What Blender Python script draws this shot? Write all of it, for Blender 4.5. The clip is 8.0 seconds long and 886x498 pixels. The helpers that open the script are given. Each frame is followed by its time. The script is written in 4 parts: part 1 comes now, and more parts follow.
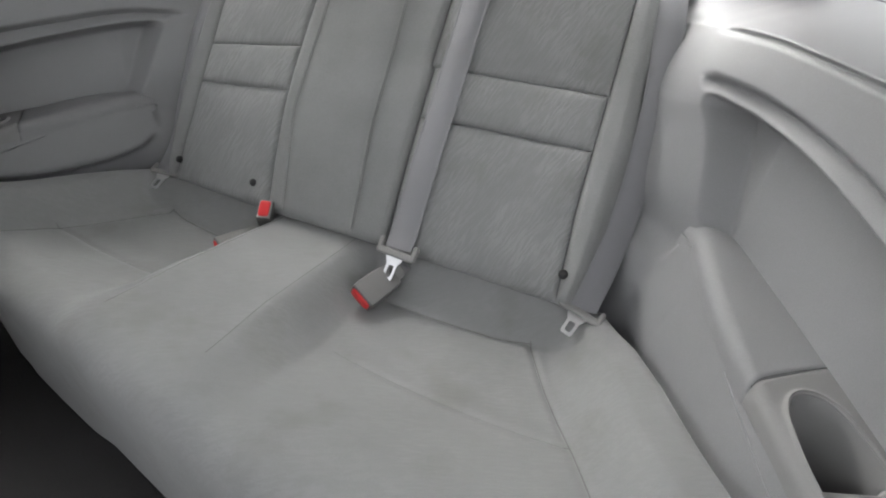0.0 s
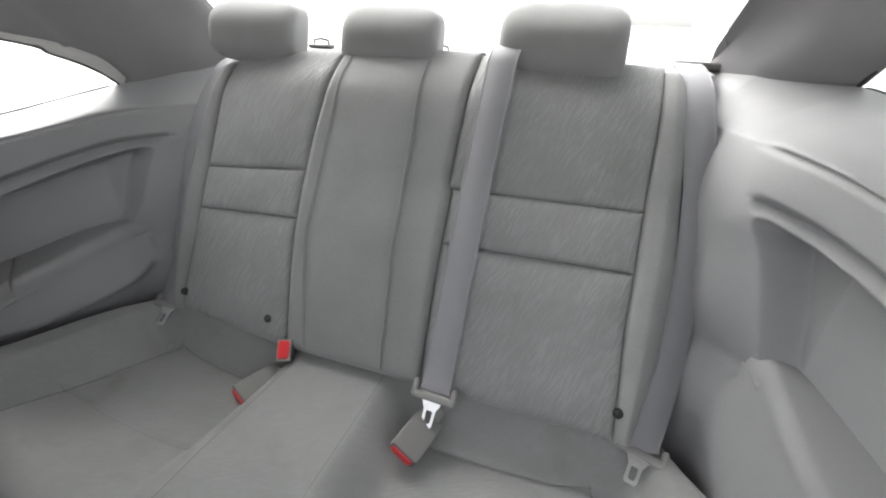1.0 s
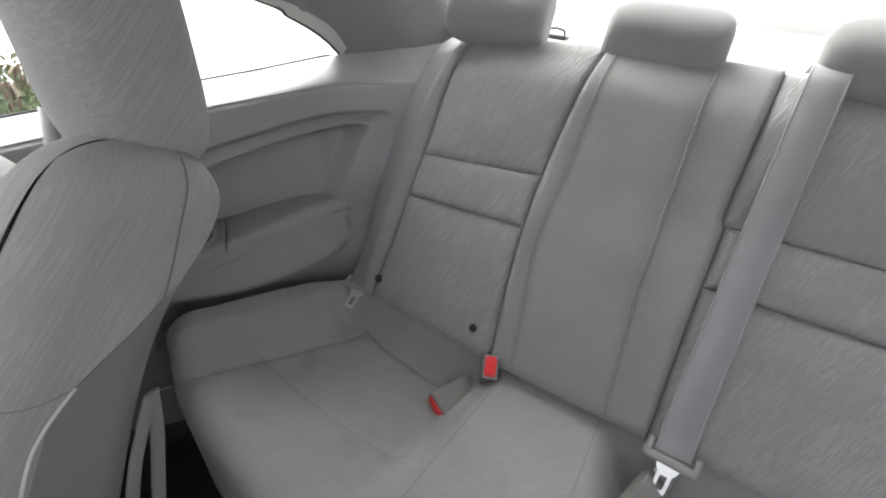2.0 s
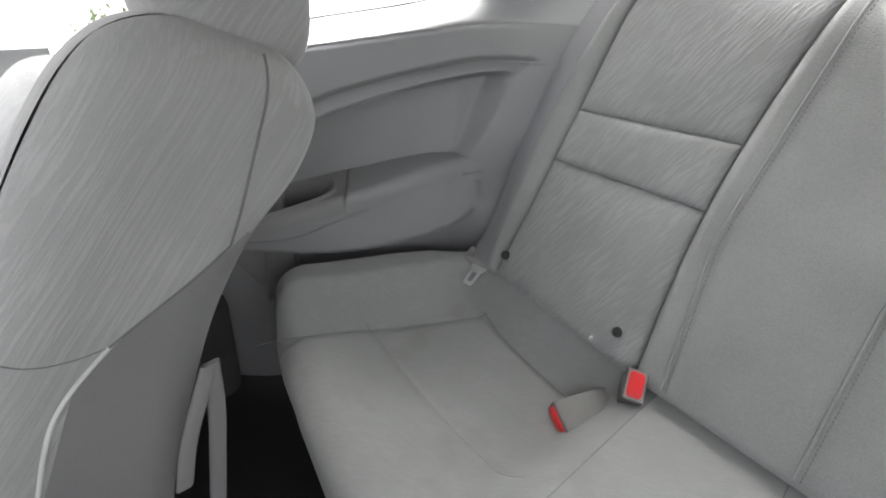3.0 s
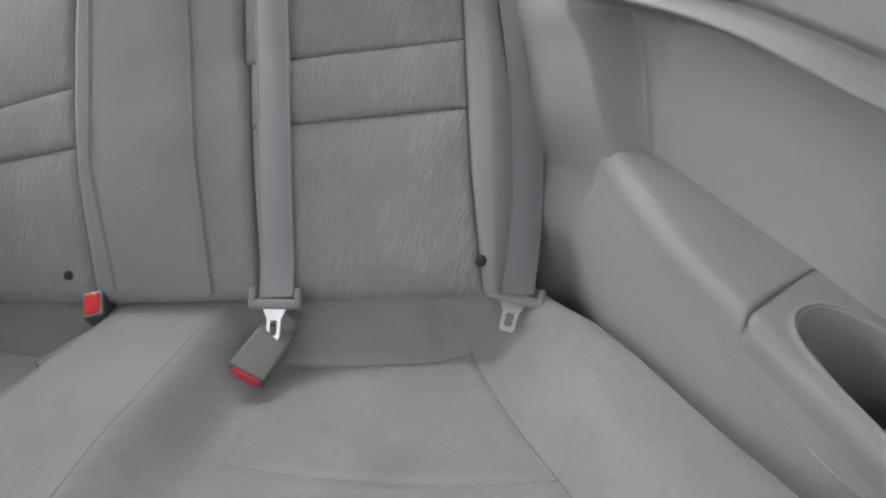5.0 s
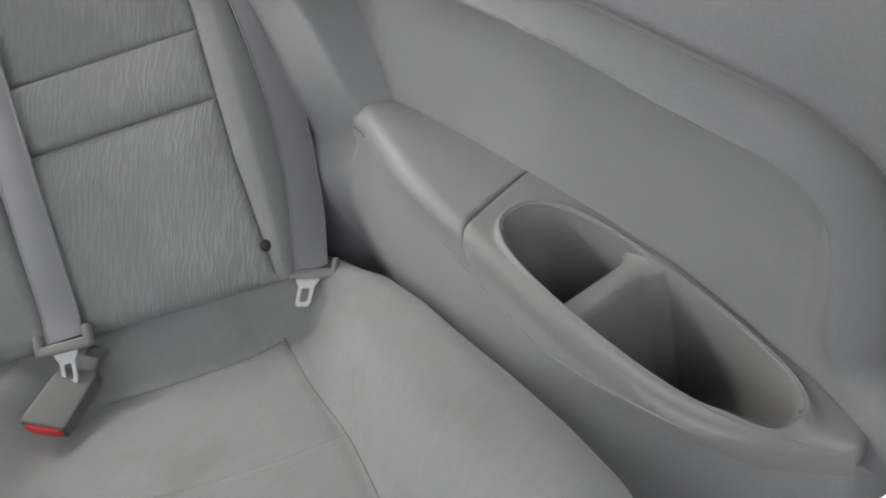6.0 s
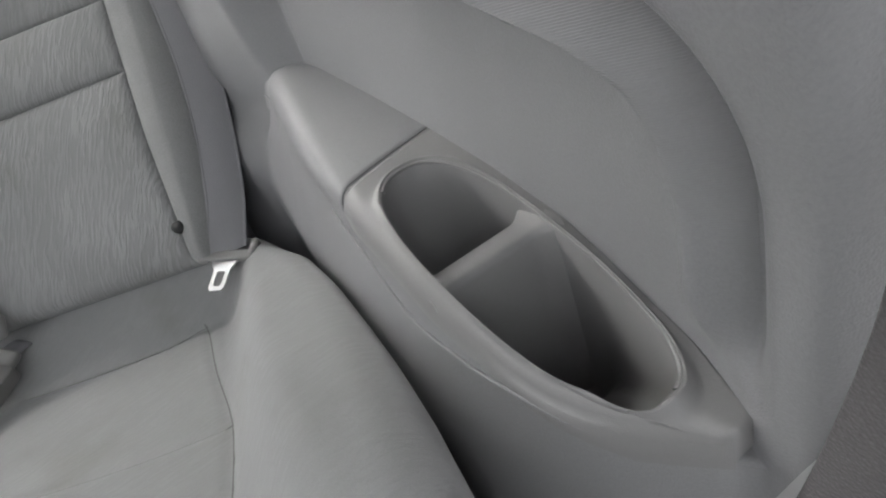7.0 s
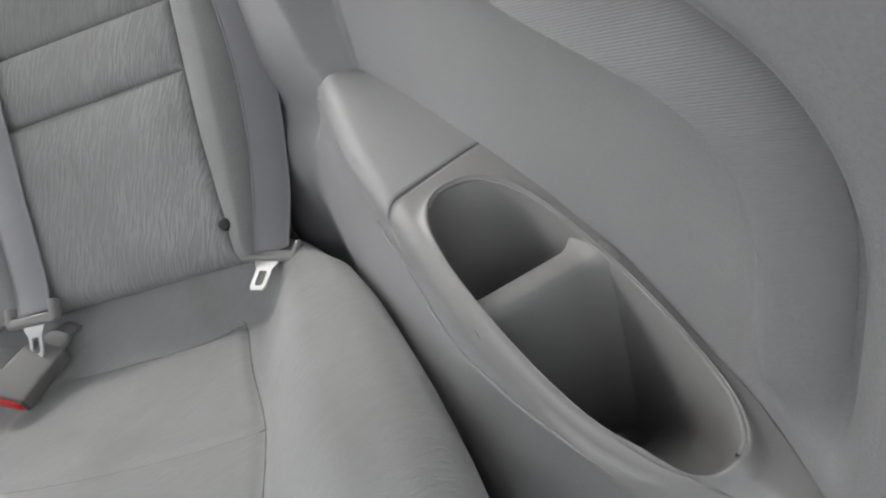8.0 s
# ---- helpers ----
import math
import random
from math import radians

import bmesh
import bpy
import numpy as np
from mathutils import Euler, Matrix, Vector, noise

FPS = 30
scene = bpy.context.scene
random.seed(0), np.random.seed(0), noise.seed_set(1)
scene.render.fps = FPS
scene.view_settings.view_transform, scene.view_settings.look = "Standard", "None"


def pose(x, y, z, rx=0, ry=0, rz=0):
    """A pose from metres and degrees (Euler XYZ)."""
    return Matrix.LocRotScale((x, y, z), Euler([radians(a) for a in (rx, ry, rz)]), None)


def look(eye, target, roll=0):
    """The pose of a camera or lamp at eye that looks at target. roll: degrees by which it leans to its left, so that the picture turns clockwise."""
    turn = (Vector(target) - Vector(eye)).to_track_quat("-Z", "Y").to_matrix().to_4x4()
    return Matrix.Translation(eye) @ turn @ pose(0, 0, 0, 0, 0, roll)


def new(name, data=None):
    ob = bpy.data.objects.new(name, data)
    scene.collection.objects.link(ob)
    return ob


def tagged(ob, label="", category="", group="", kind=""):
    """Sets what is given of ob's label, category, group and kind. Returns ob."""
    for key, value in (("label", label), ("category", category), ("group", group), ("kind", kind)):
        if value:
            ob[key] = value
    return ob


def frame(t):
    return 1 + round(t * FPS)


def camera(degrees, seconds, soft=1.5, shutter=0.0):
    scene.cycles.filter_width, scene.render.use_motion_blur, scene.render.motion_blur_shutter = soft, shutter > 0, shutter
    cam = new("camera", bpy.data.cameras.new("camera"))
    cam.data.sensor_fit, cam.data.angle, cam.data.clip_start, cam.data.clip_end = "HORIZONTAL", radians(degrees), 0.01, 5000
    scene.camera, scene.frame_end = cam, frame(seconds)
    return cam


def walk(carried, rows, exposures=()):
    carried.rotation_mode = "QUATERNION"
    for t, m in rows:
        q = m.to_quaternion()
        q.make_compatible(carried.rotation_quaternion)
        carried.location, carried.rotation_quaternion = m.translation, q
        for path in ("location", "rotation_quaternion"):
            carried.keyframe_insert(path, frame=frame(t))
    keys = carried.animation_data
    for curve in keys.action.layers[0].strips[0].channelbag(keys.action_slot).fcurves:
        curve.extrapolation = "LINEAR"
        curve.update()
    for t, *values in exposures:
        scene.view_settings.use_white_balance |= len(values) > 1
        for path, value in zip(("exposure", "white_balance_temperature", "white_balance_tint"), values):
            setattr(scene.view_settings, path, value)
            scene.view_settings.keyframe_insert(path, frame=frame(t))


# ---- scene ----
cam = camera(84, 8.0, soft=2.0)
PATH = [
    (0, (0.455, -0.711, 0.711), (0.242, -0.121, 0.401), 7.4),
    (0.2, (0.446, -0.664, 0.747), (0.240, -0.065, 0.450), 5.6),
    (0.5, (0.431, -0.618, 0.813), (0.239, -0.008, 0.527), 4.4),
    (0.8, (0.383, -0.606, 0.845), (0.201, 0.003, 0.552), 3.7),
    (1, (0.339, -0.613, 0.863), (0.133, -0.015, 0.563), 2.1),
    (1.2, (0.262, -0.628, 0.872), (0.055, -0.032, 0.569), 4.9),
    (1.5, (0.155, -0.646, 0.886), (-0.090, -0.069, 0.573), 4.9),
    (1.8, (0.092, -0.633, 0.867), (-0.187, -0.081, 0.540), 7.1),
    (2, (0.067, -0.635, 0.861), (-0.223, -0.090, 0.530), 7.5),
    (2.2, (0.023, -0.636, 0.843), (-0.284, -0.104, 0.507), 8.5),
    (3.3, (-0.009, -0.529, 0.782), (-0.433, -0.123, 0.400), 5.3),
    (3.5, (-0.009, -0.538, 0.784), (-0.425, -0.119, 0.407), 5.8),
    (3.8, (0.008, -0.569, 0.795), (-0.386, -0.121, 0.430), 6.8),
    (4, (0.037, -0.590, 0.803), (-0.292, -0.083, 0.450), 4.8),
    (4.2, (0.105, -0.594, 0.753), (-0.188, -0.034, 0.451), 2.4),
    (4.5, (0.236, -0.617, 0.715), (0.035, -0.014, 0.421), -0.3),
    (4.8, (0.367, -0.585, 0.657), (0.219, 0.036, 0.370), -4.0),
    (5, (0.461, -0.563, 0.647), (0.343, 0.058, 0.345), -7.4),
    (5.2, (0.540, -0.555, 0.602), (0.438, 0.071, 0.305), -11.0),
    (6.3, (0.662, -0.580, 0.582), (0.637, 0.028, 0.237), -19.8),
    (6.5, (0.700, -0.565, 0.545), (0.641, 0.045, 0.207), -22.3),
    (7, (0.723, -0.551, 0.517), (0.658, 0.061, 0.183), -22.3),
    (7.5, (0.734, -0.533, 0.510), (0.653, 0.075, 0.173), -24.0),
    (8, (0.719, -0.536, 0.527), (0.608, 0.077, 0.209), -20.5),
]
EXPOSURES = [(0, 2.55), (0.5, 2.58), (1, 2.50), (1.5, 2.42), (2, 2.48), (3.3, 2.98), (4, 2.93), (4.5, 2.70), (5, 2.50), (6.3, 2.46), (7.5, 2.48), (8, 2.58)]
walk(cam, [(t, look(eye, target, roll)) for t, eye, target, roll in PATH], EXPOSURES)

# ---- world and light ----
world = bpy.data.worlds.new("sky")
scene.world = world
world.use_nodes = True
wn, wl = world.node_tree.nodes, world.node_tree.links
wn.clear()
sky = wn.new("ShaderNodeTexSky")
sky.sky_type, sky.sun_disc = "NISHITA", False
sky.sun_elevation, sky.sun_rotation, sky.dust_density = radians(47), radians(-56), 4.0
soft_sky = wn.new("ShaderNodeHueSaturation")
soft_sky.inputs["Saturation"].default_value = 0.12
wb, wo = wn.new("ShaderNodeBackground"), wn.new("ShaderNodeOutputWorld")
wb.inputs["Strength"].default_value = 0.15
wl.new(sky.outputs[0], soft_sky.inputs["Color"])
wl.new(soft_sky.outputs[0], wb.inputs["Color"])
wl.new(wb.outputs[0], wo.inputs["Surface"])

sun_data = bpy.data.lights.new("sun", "SUN")
sun_data.energy, sun_data.angle, sun_data.color = 0.5, radians(45), (1.0, 0.98, 0.95)
sun = new("sun", sun_data)
sun.matrix_world = look((-3.6, 2.4, 4.8), (0, 0, 0))


# ---- small tools ----
def mesh_of(name, verts, faces, smooth=True):
    me = bpy.data.meshes.new(name)
    me.from_pydata([tuple(map(float, v)) for v in verts], [], faces)
    me.validate()
    bm = bmesh.new()
    bm.from_mesh(me)
    bmesh.ops.remove_doubles(bm, verts=bm.verts, dist=0.00001)
    bmesh.ops.recalc_face_normals(bm, faces=bm.faces)
    bm.to_mesh(me)
    bm.free()
    if smooth:
        me.polygons.foreach_set("use_smooth", [True] * len(me.polygons))
    return me


def part(name, data, material, parent, label=""):
    """One mesh under a thing; data is a mesh or a bmesh."""
    if isinstance(data, bmesh.types.BMesh):
        bm = data
        data = bpy.data.meshes.new(name)
        bmesh.ops.recalc_face_normals(bm, faces=bm.faces)
        bm.to_mesh(data)
        bm.free()
        data.polygons.foreach_set("use_smooth", [True] * len(data.polygons))
    ob = new(name, data)
    if material:
        data.materials.append(material)
    ob.parent = parent
    if label:
        tagged(ob, label)
    return ob


def thing(name, label, category, group="", kind=""):
    return tagged(new(name), label, category, group, kind)


def solid(name, data, material, label, category="", kind=""):
    ob = part(name, data, material, None)
    return tagged(ob, label, category, "", kind)


def grid(name, pts, closed_u=False, closed_v=False, smooth=True):
    """A sheet from an array of points nu x nv x 3."""
    nu, nv = pts.shape[:2]
    faces = []
    for i in range(nu if closed_u else nu - 1):
        for j in range(nv if closed_v else nv - 1):
            a, b = (i + 1) % nu, (j + 1) % nv
            faces.append((i * nv + j, a * nv + j, a * nv + b, i * nv + b))
    return mesh_of(name, pts.reshape(-1, 3), faces, smooth)


def curve_points(ctrl, n):
    """A smooth line through control points, n samples."""
    c = np.array(ctrl, float)
    c = np.vstack([2 * c[0] - c[1], c, 2 * c[-1] - c[-2]])
    out = []
    for t in np.linspace(0, len(c) - 3 - 1e-9, n):
        i = int(t)
        f = t - i
        p0, p1, p2, p3 = c[i:i + 4]
        out.append(0.5 * (2 * p1 + (p2 - p0) * f + (2 * p0 - 5 * p1 + 4 * p2 - p3) * f * f + (3 * p1 - p0 - 3 * p2 + p3) * f ** 3))
    return np.array(out)


def smooth01(x, a, b):
    t = np.clip((np.asarray(x, float) - a) / (b - a), 0, 1)
    return t * t * (3 - 2 * t)


def tube(name, line, radius, sides=8):
    """A round bar along a line."""
    p = np.array(line, float)
    tang = np.gradient(p, axis=0)
    tang /= np.linalg.norm(tang, axis=1)[:, None] + 1e-12
    ref = np.array([0.31, 0.2, 0.93])
    rings = []
    for q, t in zip(p, tang):
        a = np.cross(t, ref)
        a /= np.linalg.norm(a)
        b = np.cross(t, a)
        rings.append([q + radius * (math.cos(k) * a + math.sin(k) * b) for k in np.linspace(0, 2 * math.pi, sides, endpoint=False)])
    return grid(name, np.array(rings), closed_v=True)


def ribbon(name, line, side, width, thick):
    """A flat band along a line; side: one direction across it for each point."""
    p, s = np.array(line, float), np.array(side, float)
    s /= np.linalg.norm(s, axis=1)[:, None]
    tang = np.gradient(p, axis=0)
    tang /= np.linalg.norm(tang, axis=1)[:, None]
    nrm = np.cross(tang, s)
    nrm /= np.linalg.norm(nrm, axis=1)[:, None]
    w, h = width / 2, thick / 2
    prof = [(-w, -h * 0.3), (-w + h, -h), (w - h, -h), (w, -h * 0.3), (w, h * 0.3), (w - h, h), (-w + h, h), (-w, h * 0.3)]
    pts = np.array([[q + a * b + c * d for a, c in prof] for q, b, d in zip(p, s, nrm)])
    return grid(name, pts, closed_v=True)


def rounded_block(name, size, power=4.0, nu=40, nv=24, shape=None):
    """A pillow-like block (superellipsoid) about its centre; shape may move its points."""
    th = np.linspace(-math.pi, math.pi, nu, endpoint=False)
    ph = np.linspace(-math.pi / 2, math.pi / 2, nv)
    sg = lambda v: np.sign(v) * np.abs(v) ** (2 / power)
    T, P = np.meshgrid(th, ph, indexing="ij")
    pts = np.stack([sg(np.cos(P)) * sg(np.cos(T)), sg(np.cos(P)) * sg(np.sin(T)), sg(np.sin(P))], -1) * np.array(size) / 2
    if shape:
        pts = shape(pts)
    bm = bmesh.new()
    me = grid(name, pts, closed_u=True)
    bm.from_mesh(me)
    bmesh.ops.remove_doubles(bm, verts=bm.verts, dist=1e-5)
    bmesh.ops.recalc_face_normals(bm, faces=bm.faces)
    bm.to_mesh(me)
    bm.free()
    me.polygons.foreach_set("use_smooth", [True] * len(me.polygons))
    return me


def box_bm(size, bevel=0.0, m=None, segments=3):
    bm = bmesh.new()
    bmesh.ops.create_cube(bm, size=1.0, matrix=Matrix.Diagonal((*size, 1)))
    if bevel:
        bmesh.ops.bevel(bm, geom=bm.edges[:], offset=bevel, segments=segments, affect="EDGES", profile=0.5)
    if m is not None:
        bmesh.ops.transform(bm, matrix=m, verts=bm.verts)
    return bm


# ---- materials ----
def material(name, base, rough=0.6, metal=0.0, grain=(900, 0.06), blotch=(9, 0.05), bump=0.15, bump_scale=1500, sheen=0.0, dist=0.0006):
    mat = bpy.data.materials.new(name)
    mat.use_nodes = True
    nt = mat.node_tree
    n, l = nt.nodes, nt.links
    bs = n["Principled BSDF"]
    co = n.new("ShaderNodeTexCoord")
    big, fine = n.new("ShaderNodeTexNoise"), n.new("ShaderNodeTexNoise")
    big.inputs["Scale"].default_value, big.inputs["Detail"].default_value = blotch[0], 4
    fine.inputs["Scale"].default_value, fine.inputs["Detail"].default_value = grain[0], 3
    l.new(co.outputs["Object"], big.inputs["Vector"])
    l.new(co.outputs["Object"], fine.inputs["Vector"])
    m1, m2 = n.new("ShaderNodeMapRange"), n.new("ShaderNodeMapRange")
    for m, amp in ((m1, blotch[1]), (m2, grain[1])):
        m.inputs["From Min"].default_value, m.inputs["From Max"].default_value = 0.3, 0.7
        m.inputs["To Min"].default_value, m.inputs["To Max"].default_value = 1 - amp, 1 + amp
    l.new(big.outputs["Fac"], m1.inputs["Value"])
    l.new(fine.outputs["Fac"], m2.inputs["Value"])
    mul = n.new("ShaderNodeMath")
    mul.operation = "MULTIPLY"
    l.new(m1.outputs[0], mul.inputs[0])
    l.new(m2.outputs[0], mul.inputs[1])
    vm = n.new("ShaderNodeVectorMath")
    vm.operation = "SCALE"
    vm.inputs[0].default_value = base
    l.new(mul.outputs[0], vm.inputs["Scale"])
    l.new(vm.outputs[0], bs.inputs["Base Color"])
    bs.inputs["Roughness"].default_value, bs.inputs["Metallic"].default_value = rough, metal
    if sheen:
        bs.inputs["Sheen Weight"].default_value, bs.inputs["Sheen Roughness"].default_value = sheen, 0.5
    if bump:
        tex = n.new("ShaderNodeTexVoronoi")
        tex.inputs["Scale"].default_value = bump_scale
        l.new(co.outputs["Object"], tex.inputs["Vector"])
        bp = n.new("ShaderNodeBump")
        bp.inputs["Strength"].default_value, bp.inputs["Distance"].default_value = bump, dist
        l.new(tex.outputs["Distance"], bp.inputs["Height"])
        l.new(bp.outputs[0], bs.inputs["Normal"])
    return mat


def streaked(name, base, turn, stretch=(120, 14, 120), amount=0.09, relief=0.5, stains=0.0, waver=0.012):
    """Upholstery with pressed brush-like streaks that run along one direction."""
    mat = material(name, base, 0.92, 0, (1400, 0.07), (7, 0.06), 0.0, sheen=0.15)
    nt = mat.node_tree
    n, l = nt.nodes, nt.links
    bs = n["Principled BSDF"]
    co = n.new("ShaderNodeTexCoord")
    rot, mp = n.new("ShaderNodeMapping"), n.new("ShaderNodeMapping")
    rot.inputs["Rotation"].default_value = [radians(a) for a in turn]
    mp.inputs["Scale"].default_value = stretch
    warp = n.new("ShaderNodeTexNoise")
    warp.inputs["Scale"].default_value = 22
    add = n.new("ShaderNodeVectorMath")
    add.operation = "MULTIPLY_ADD"
    add.inputs[1].default_value = (waver, waver, waver)
    l.new(co.outputs["Object"], rot.inputs["Vector"])
    l.new(co.outputs["Object"], warp.inputs["Vector"])
    l.new(warp.outputs["Color"], add.inputs[0])
    l.new(rot.outputs[0], add.inputs[2])
    l.new(add.outputs[0], mp.inputs["Vector"])
    st = n.new("ShaderNodeTexNoise")
    st.inputs["Scale"].default_value, st.inputs["Detail"].default_value, st.inputs["Roughness"].default_value = 1.0, 2, 0.55
    l.new(mp.outputs[0], st.inputs["Vector"])
    ramp = n.new("ShaderNodeMapRange")
    ramp.interpolation_type = "SMOOTHSTEP"
    ramp.inputs["From Min"].default_value, ramp.inputs["From Max"].default_value = 0.44, 0.60
    l.new(st.outputs["Fac"], ramp.inputs["Value"])
    patch = n.new("ShaderNodeTexNoise")
    patch.inputs["Scale"].default_value = 14
    l.new(co.outputs["Object"], patch.inputs["Vector"])
    pr = n.new("ShaderNodeMapRange")
    pr.inputs["From Min"].default_value, pr.inputs["From Max"].default_value, pr.inputs["To Min"].default_value = 0.35, 0.6, 0.45
    l.new(patch.outputs["Fac"], pr.inputs["Value"])
    m = n.new("ShaderNodeMath")
    m.operation = "MULTIPLY"
    l.new(ramp.outputs[0], m.inputs[0])
    l.new(pr.outputs[0], m.inputs[1])
    k = n.new("ShaderNodeMath")
    k.operation = "MULTIPLY_ADD"
    k.inputs[1].default_value, k.inputs[2].default_value = amount, 1.0 - amount * 0.25
    l.new(m.outputs[0], k.inputs[0])
    old = bs.inputs["Base Color"].links[0].from_socket
    sc = n.new("ShaderNodeVectorMath")
    sc.operation = "SCALE"
    l.new(old, sc.inputs[0])
    l.new(k.outputs[0], sc.inputs["Scale"])
    out = sc.outputs[0]
    if stains:
        sn, sr, mx = n.new("ShaderNodeTexNoise"), n.new("ShaderNodeMapRange"), n.new("ShaderNodeMix")
        sn.inputs["Scale"].default_value, sn.inputs["Detail"].default_value = 11, 3
        sr.inputs["From Min"].default_value, sr.inputs["From Max"].default_value, sr.inputs["To Max"].default_value = 0.56, 0.74, stains
        l.new(co.outputs["Object"], sn.inputs["Vector"])
        l.new(sn.outputs["Fac"], sr.inputs["Value"])
        mx.data_type = "RGBA"
        mx.inputs["B"].default_value = (base[0] * 0.62, base[1] * 0.6, base[2] * 0.52, 1)
        l.new(sr.outputs[0], mx.inputs["Factor"])
        l.new(out, mx.inputs["A"])
        out = mx.outputs["Result"]
    l.new(out, bs.inputs["Base Color"])
    weave = n.new("ShaderNodeTexNoise")
    weave.inputs["Scale"].default_value = 1600
    l.new(co.outputs["Object"], weave.inputs["Vector"])
    hs = n.new("ShaderNodeMath")
    hs.operation = "MULTIPLY_ADD"
    hs.inputs[1].default_value = 0.35
    l.new(weave.outputs["Fac"], hs.inputs[0])
    l.new(m.outputs[0], hs.inputs[2])
    bp = n.new("ShaderNodeBump")
    bp.inputs["Strength"].default_value, bp.inputs["Distance"].default_value = relief, 0.0012
    l.new(hs.outputs[0], bp.inputs["Height"])
    l.new(bp.outputs[0], bs.inputs["Normal"])
    return mat


SEAT = (0.238, 0.239, 0.239)
TRIM = (0.235, 0.234, 0.240)
fabric_insert = streaked("fabric_insert", SEAT, (0, -24, 0), (330, 60, 24), 0.17, 0.55, 0.26)
fabric_cushion = streaked("fabric_cushion", SEAT, (0, 0, 58), (210, 42, 100), 0.045, 0.17, 0.30)
fabric_front = streaked("fabric_front", (0.215, 0.213, 0.211), (40, 0, 0), (130, 420, 16), 0.15, 0.30, waver=0.003)
fabric_plain = material("fabric_plain", (0.236, 0.237, 0.236), 0.92, 0, (700, 0.11), (10, 0.07), 0.55, 900, 0.15, 0.0008)
# shade on the lower front seat is put into this darker base
shaded_shell = material("shaded_shell", (0.125, 0.123, 0.122), 0.6, 0, (900, 0.05), (8, 0.05), 0.3, 1500, 0.05, 0.0005)
fabric_head = material("fabric_head", (0.226, 0.227, 0.226), 0.92, 0, (1400, 0.08), (14, 0.06), 0.35, 1700, 0.15, 0.0005)
trim_plastic = material("trim_plastic", TRIM, 0.52, 0, (700, 0.05), (5, 0.04), 0.35, 1100, 0, 0.0005)
trim_knit = material("trim_knit", (0.20, 0.198, 0.20), 0.8, 0, (700, 0.04), (6, 0.03), 0.5, 520, 0.1, 0.0009)
trim_rib = material("trim_rib", TRIM, 0.6, 0, (500, 0.02), (5, 0.03), 0.0)
_n, _l = trim_rib.node_tree.nodes, trim_rib.node_tree.links
_co, _wave, _bp = _n.new("ShaderNodeTexCoord"), _n.new("ShaderNodeTexWave"), _n.new("ShaderNodeBump")
_wave.bands_direction = "Z"
_wave.inputs["Scale"].default_value, _wave.inputs["Distortion"].default_value, _wave.inputs["Detail Scale"].default_value = 330, 1.5, 2.0
_bp.inputs["Strength"].default_value, _bp.inputs["Distance"].default_value = 0.4, 0.0006
_l.new(_co.outputs["Object"], _wave.inputs["Vector"])
_l.new(_wave.outputs["Fac"], _bp.inputs["Height"])
_l.new(_bp.outputs[0], _n["Principled BSDF"].inputs["Normal"])
# pillar grey lowered below the trim's to carry the shade on the pillars
shaded_pillar_cloth = material("shaded_pillar_cloth", (0.165, 0.162, 0.165), 0.85, 0, (900, 0.05), (6, 0.03), 0.3, 1200)
roof_cloth = material("roof_cloth", (0.42, 0.415, 0.40), 0.95, 0, (900, 0.05), (4, 0.04), 0.3, 900)
webbing = material("webbing", (0.225, 0.222, 0.235), 0.6, 0, (900, 0.05), (12, 0.03), 0.5, 900, 0.1)
# the same webbing again, its base colour darkened to stand in for shade
shaded_webbing = material("shaded_webbing", (0.10, 0.094, 0.096), 0.8, 0, (900, 0.10), (12, 0.06), 0.6, 700, 0.1)
grey_plastic = material("grey_plastic", (0.23, 0.226, 0.22), 0.42, 0, (600, 0.02), (20, 0.04), 0.1, 2500)
dark_plastic = material("dark_plastic", (0.09, 0.088, 0.085), 0.4, 0, (600, 0.03), (20, 0.05), 0.1, 2500)
black_rubber = material("black_rubber", (0.02, 0.02, 0.021), 0.6, 0, (600, 0.05), (20, 0.05), 0.1, 1500)
glossy_plastic = material("glossy_plastic", (0.06, 0.06, 0.062), 0.15, 0, (600, 0.03), (20, 0.05), 0.0)
mid_plastic = material("mid_plastic", (0.185, 0.18, 0.176), 0.42, 0, (600, 0.03), (20, 0.05), 0.1, 2500)
red_plastic = material("red_plastic", (0.62, 0.03, 0.035), 0.35, 0, (500, 0.03), (40, 0.06), 0.0)
steel = material("steel", (0.58, 0.58, 0.59), 0.28, 0.6, (700, 0.05), (40, 0.06), 0.0)
carpet = material("carpet", (0.022, 0.018, 0.019), 1.0, 0, (700, 0.3), (15, 0.15), 0.8, 700, 0.2, 0.003)
seam_soft = material("seam_soft", (0.10, 0.10, 0.098), 0.9, 0, (900, 0.1), (20, 0.1), 0.0)
seam_pale = material("seam_pale", (0.15, 0.15, 0.148), 0.9, 0, (900, 0.1), (20, 0.1), 0.0)
thread = material("thread", (0.42, 0.42, 0.41), 0.8, 0, (900, 0.1), (20, 0.1), 0.0)
paint = material("paint", (0.5, 0.5, 0.5), 0.35, 0, (300, 0.02), (5, 0.02), 0.0)
concrete = material("concrete", (0.55, 0.54, 0.52), 0.9, 0, (60, 0.12), (1.2, 0.12), 0.4, 80, 0, 0.004)
foliage = material("foliage", (0.09, 0.12, 0.05), 0.7, 0, (30, 0.3), (2, 0.3), 0.0)
bark = material("bark", (0.12, 0.09, 0.06), 0.9, 0, (60, 0.2), (8, 0.2), 0.6, 60, 0, 0.01)


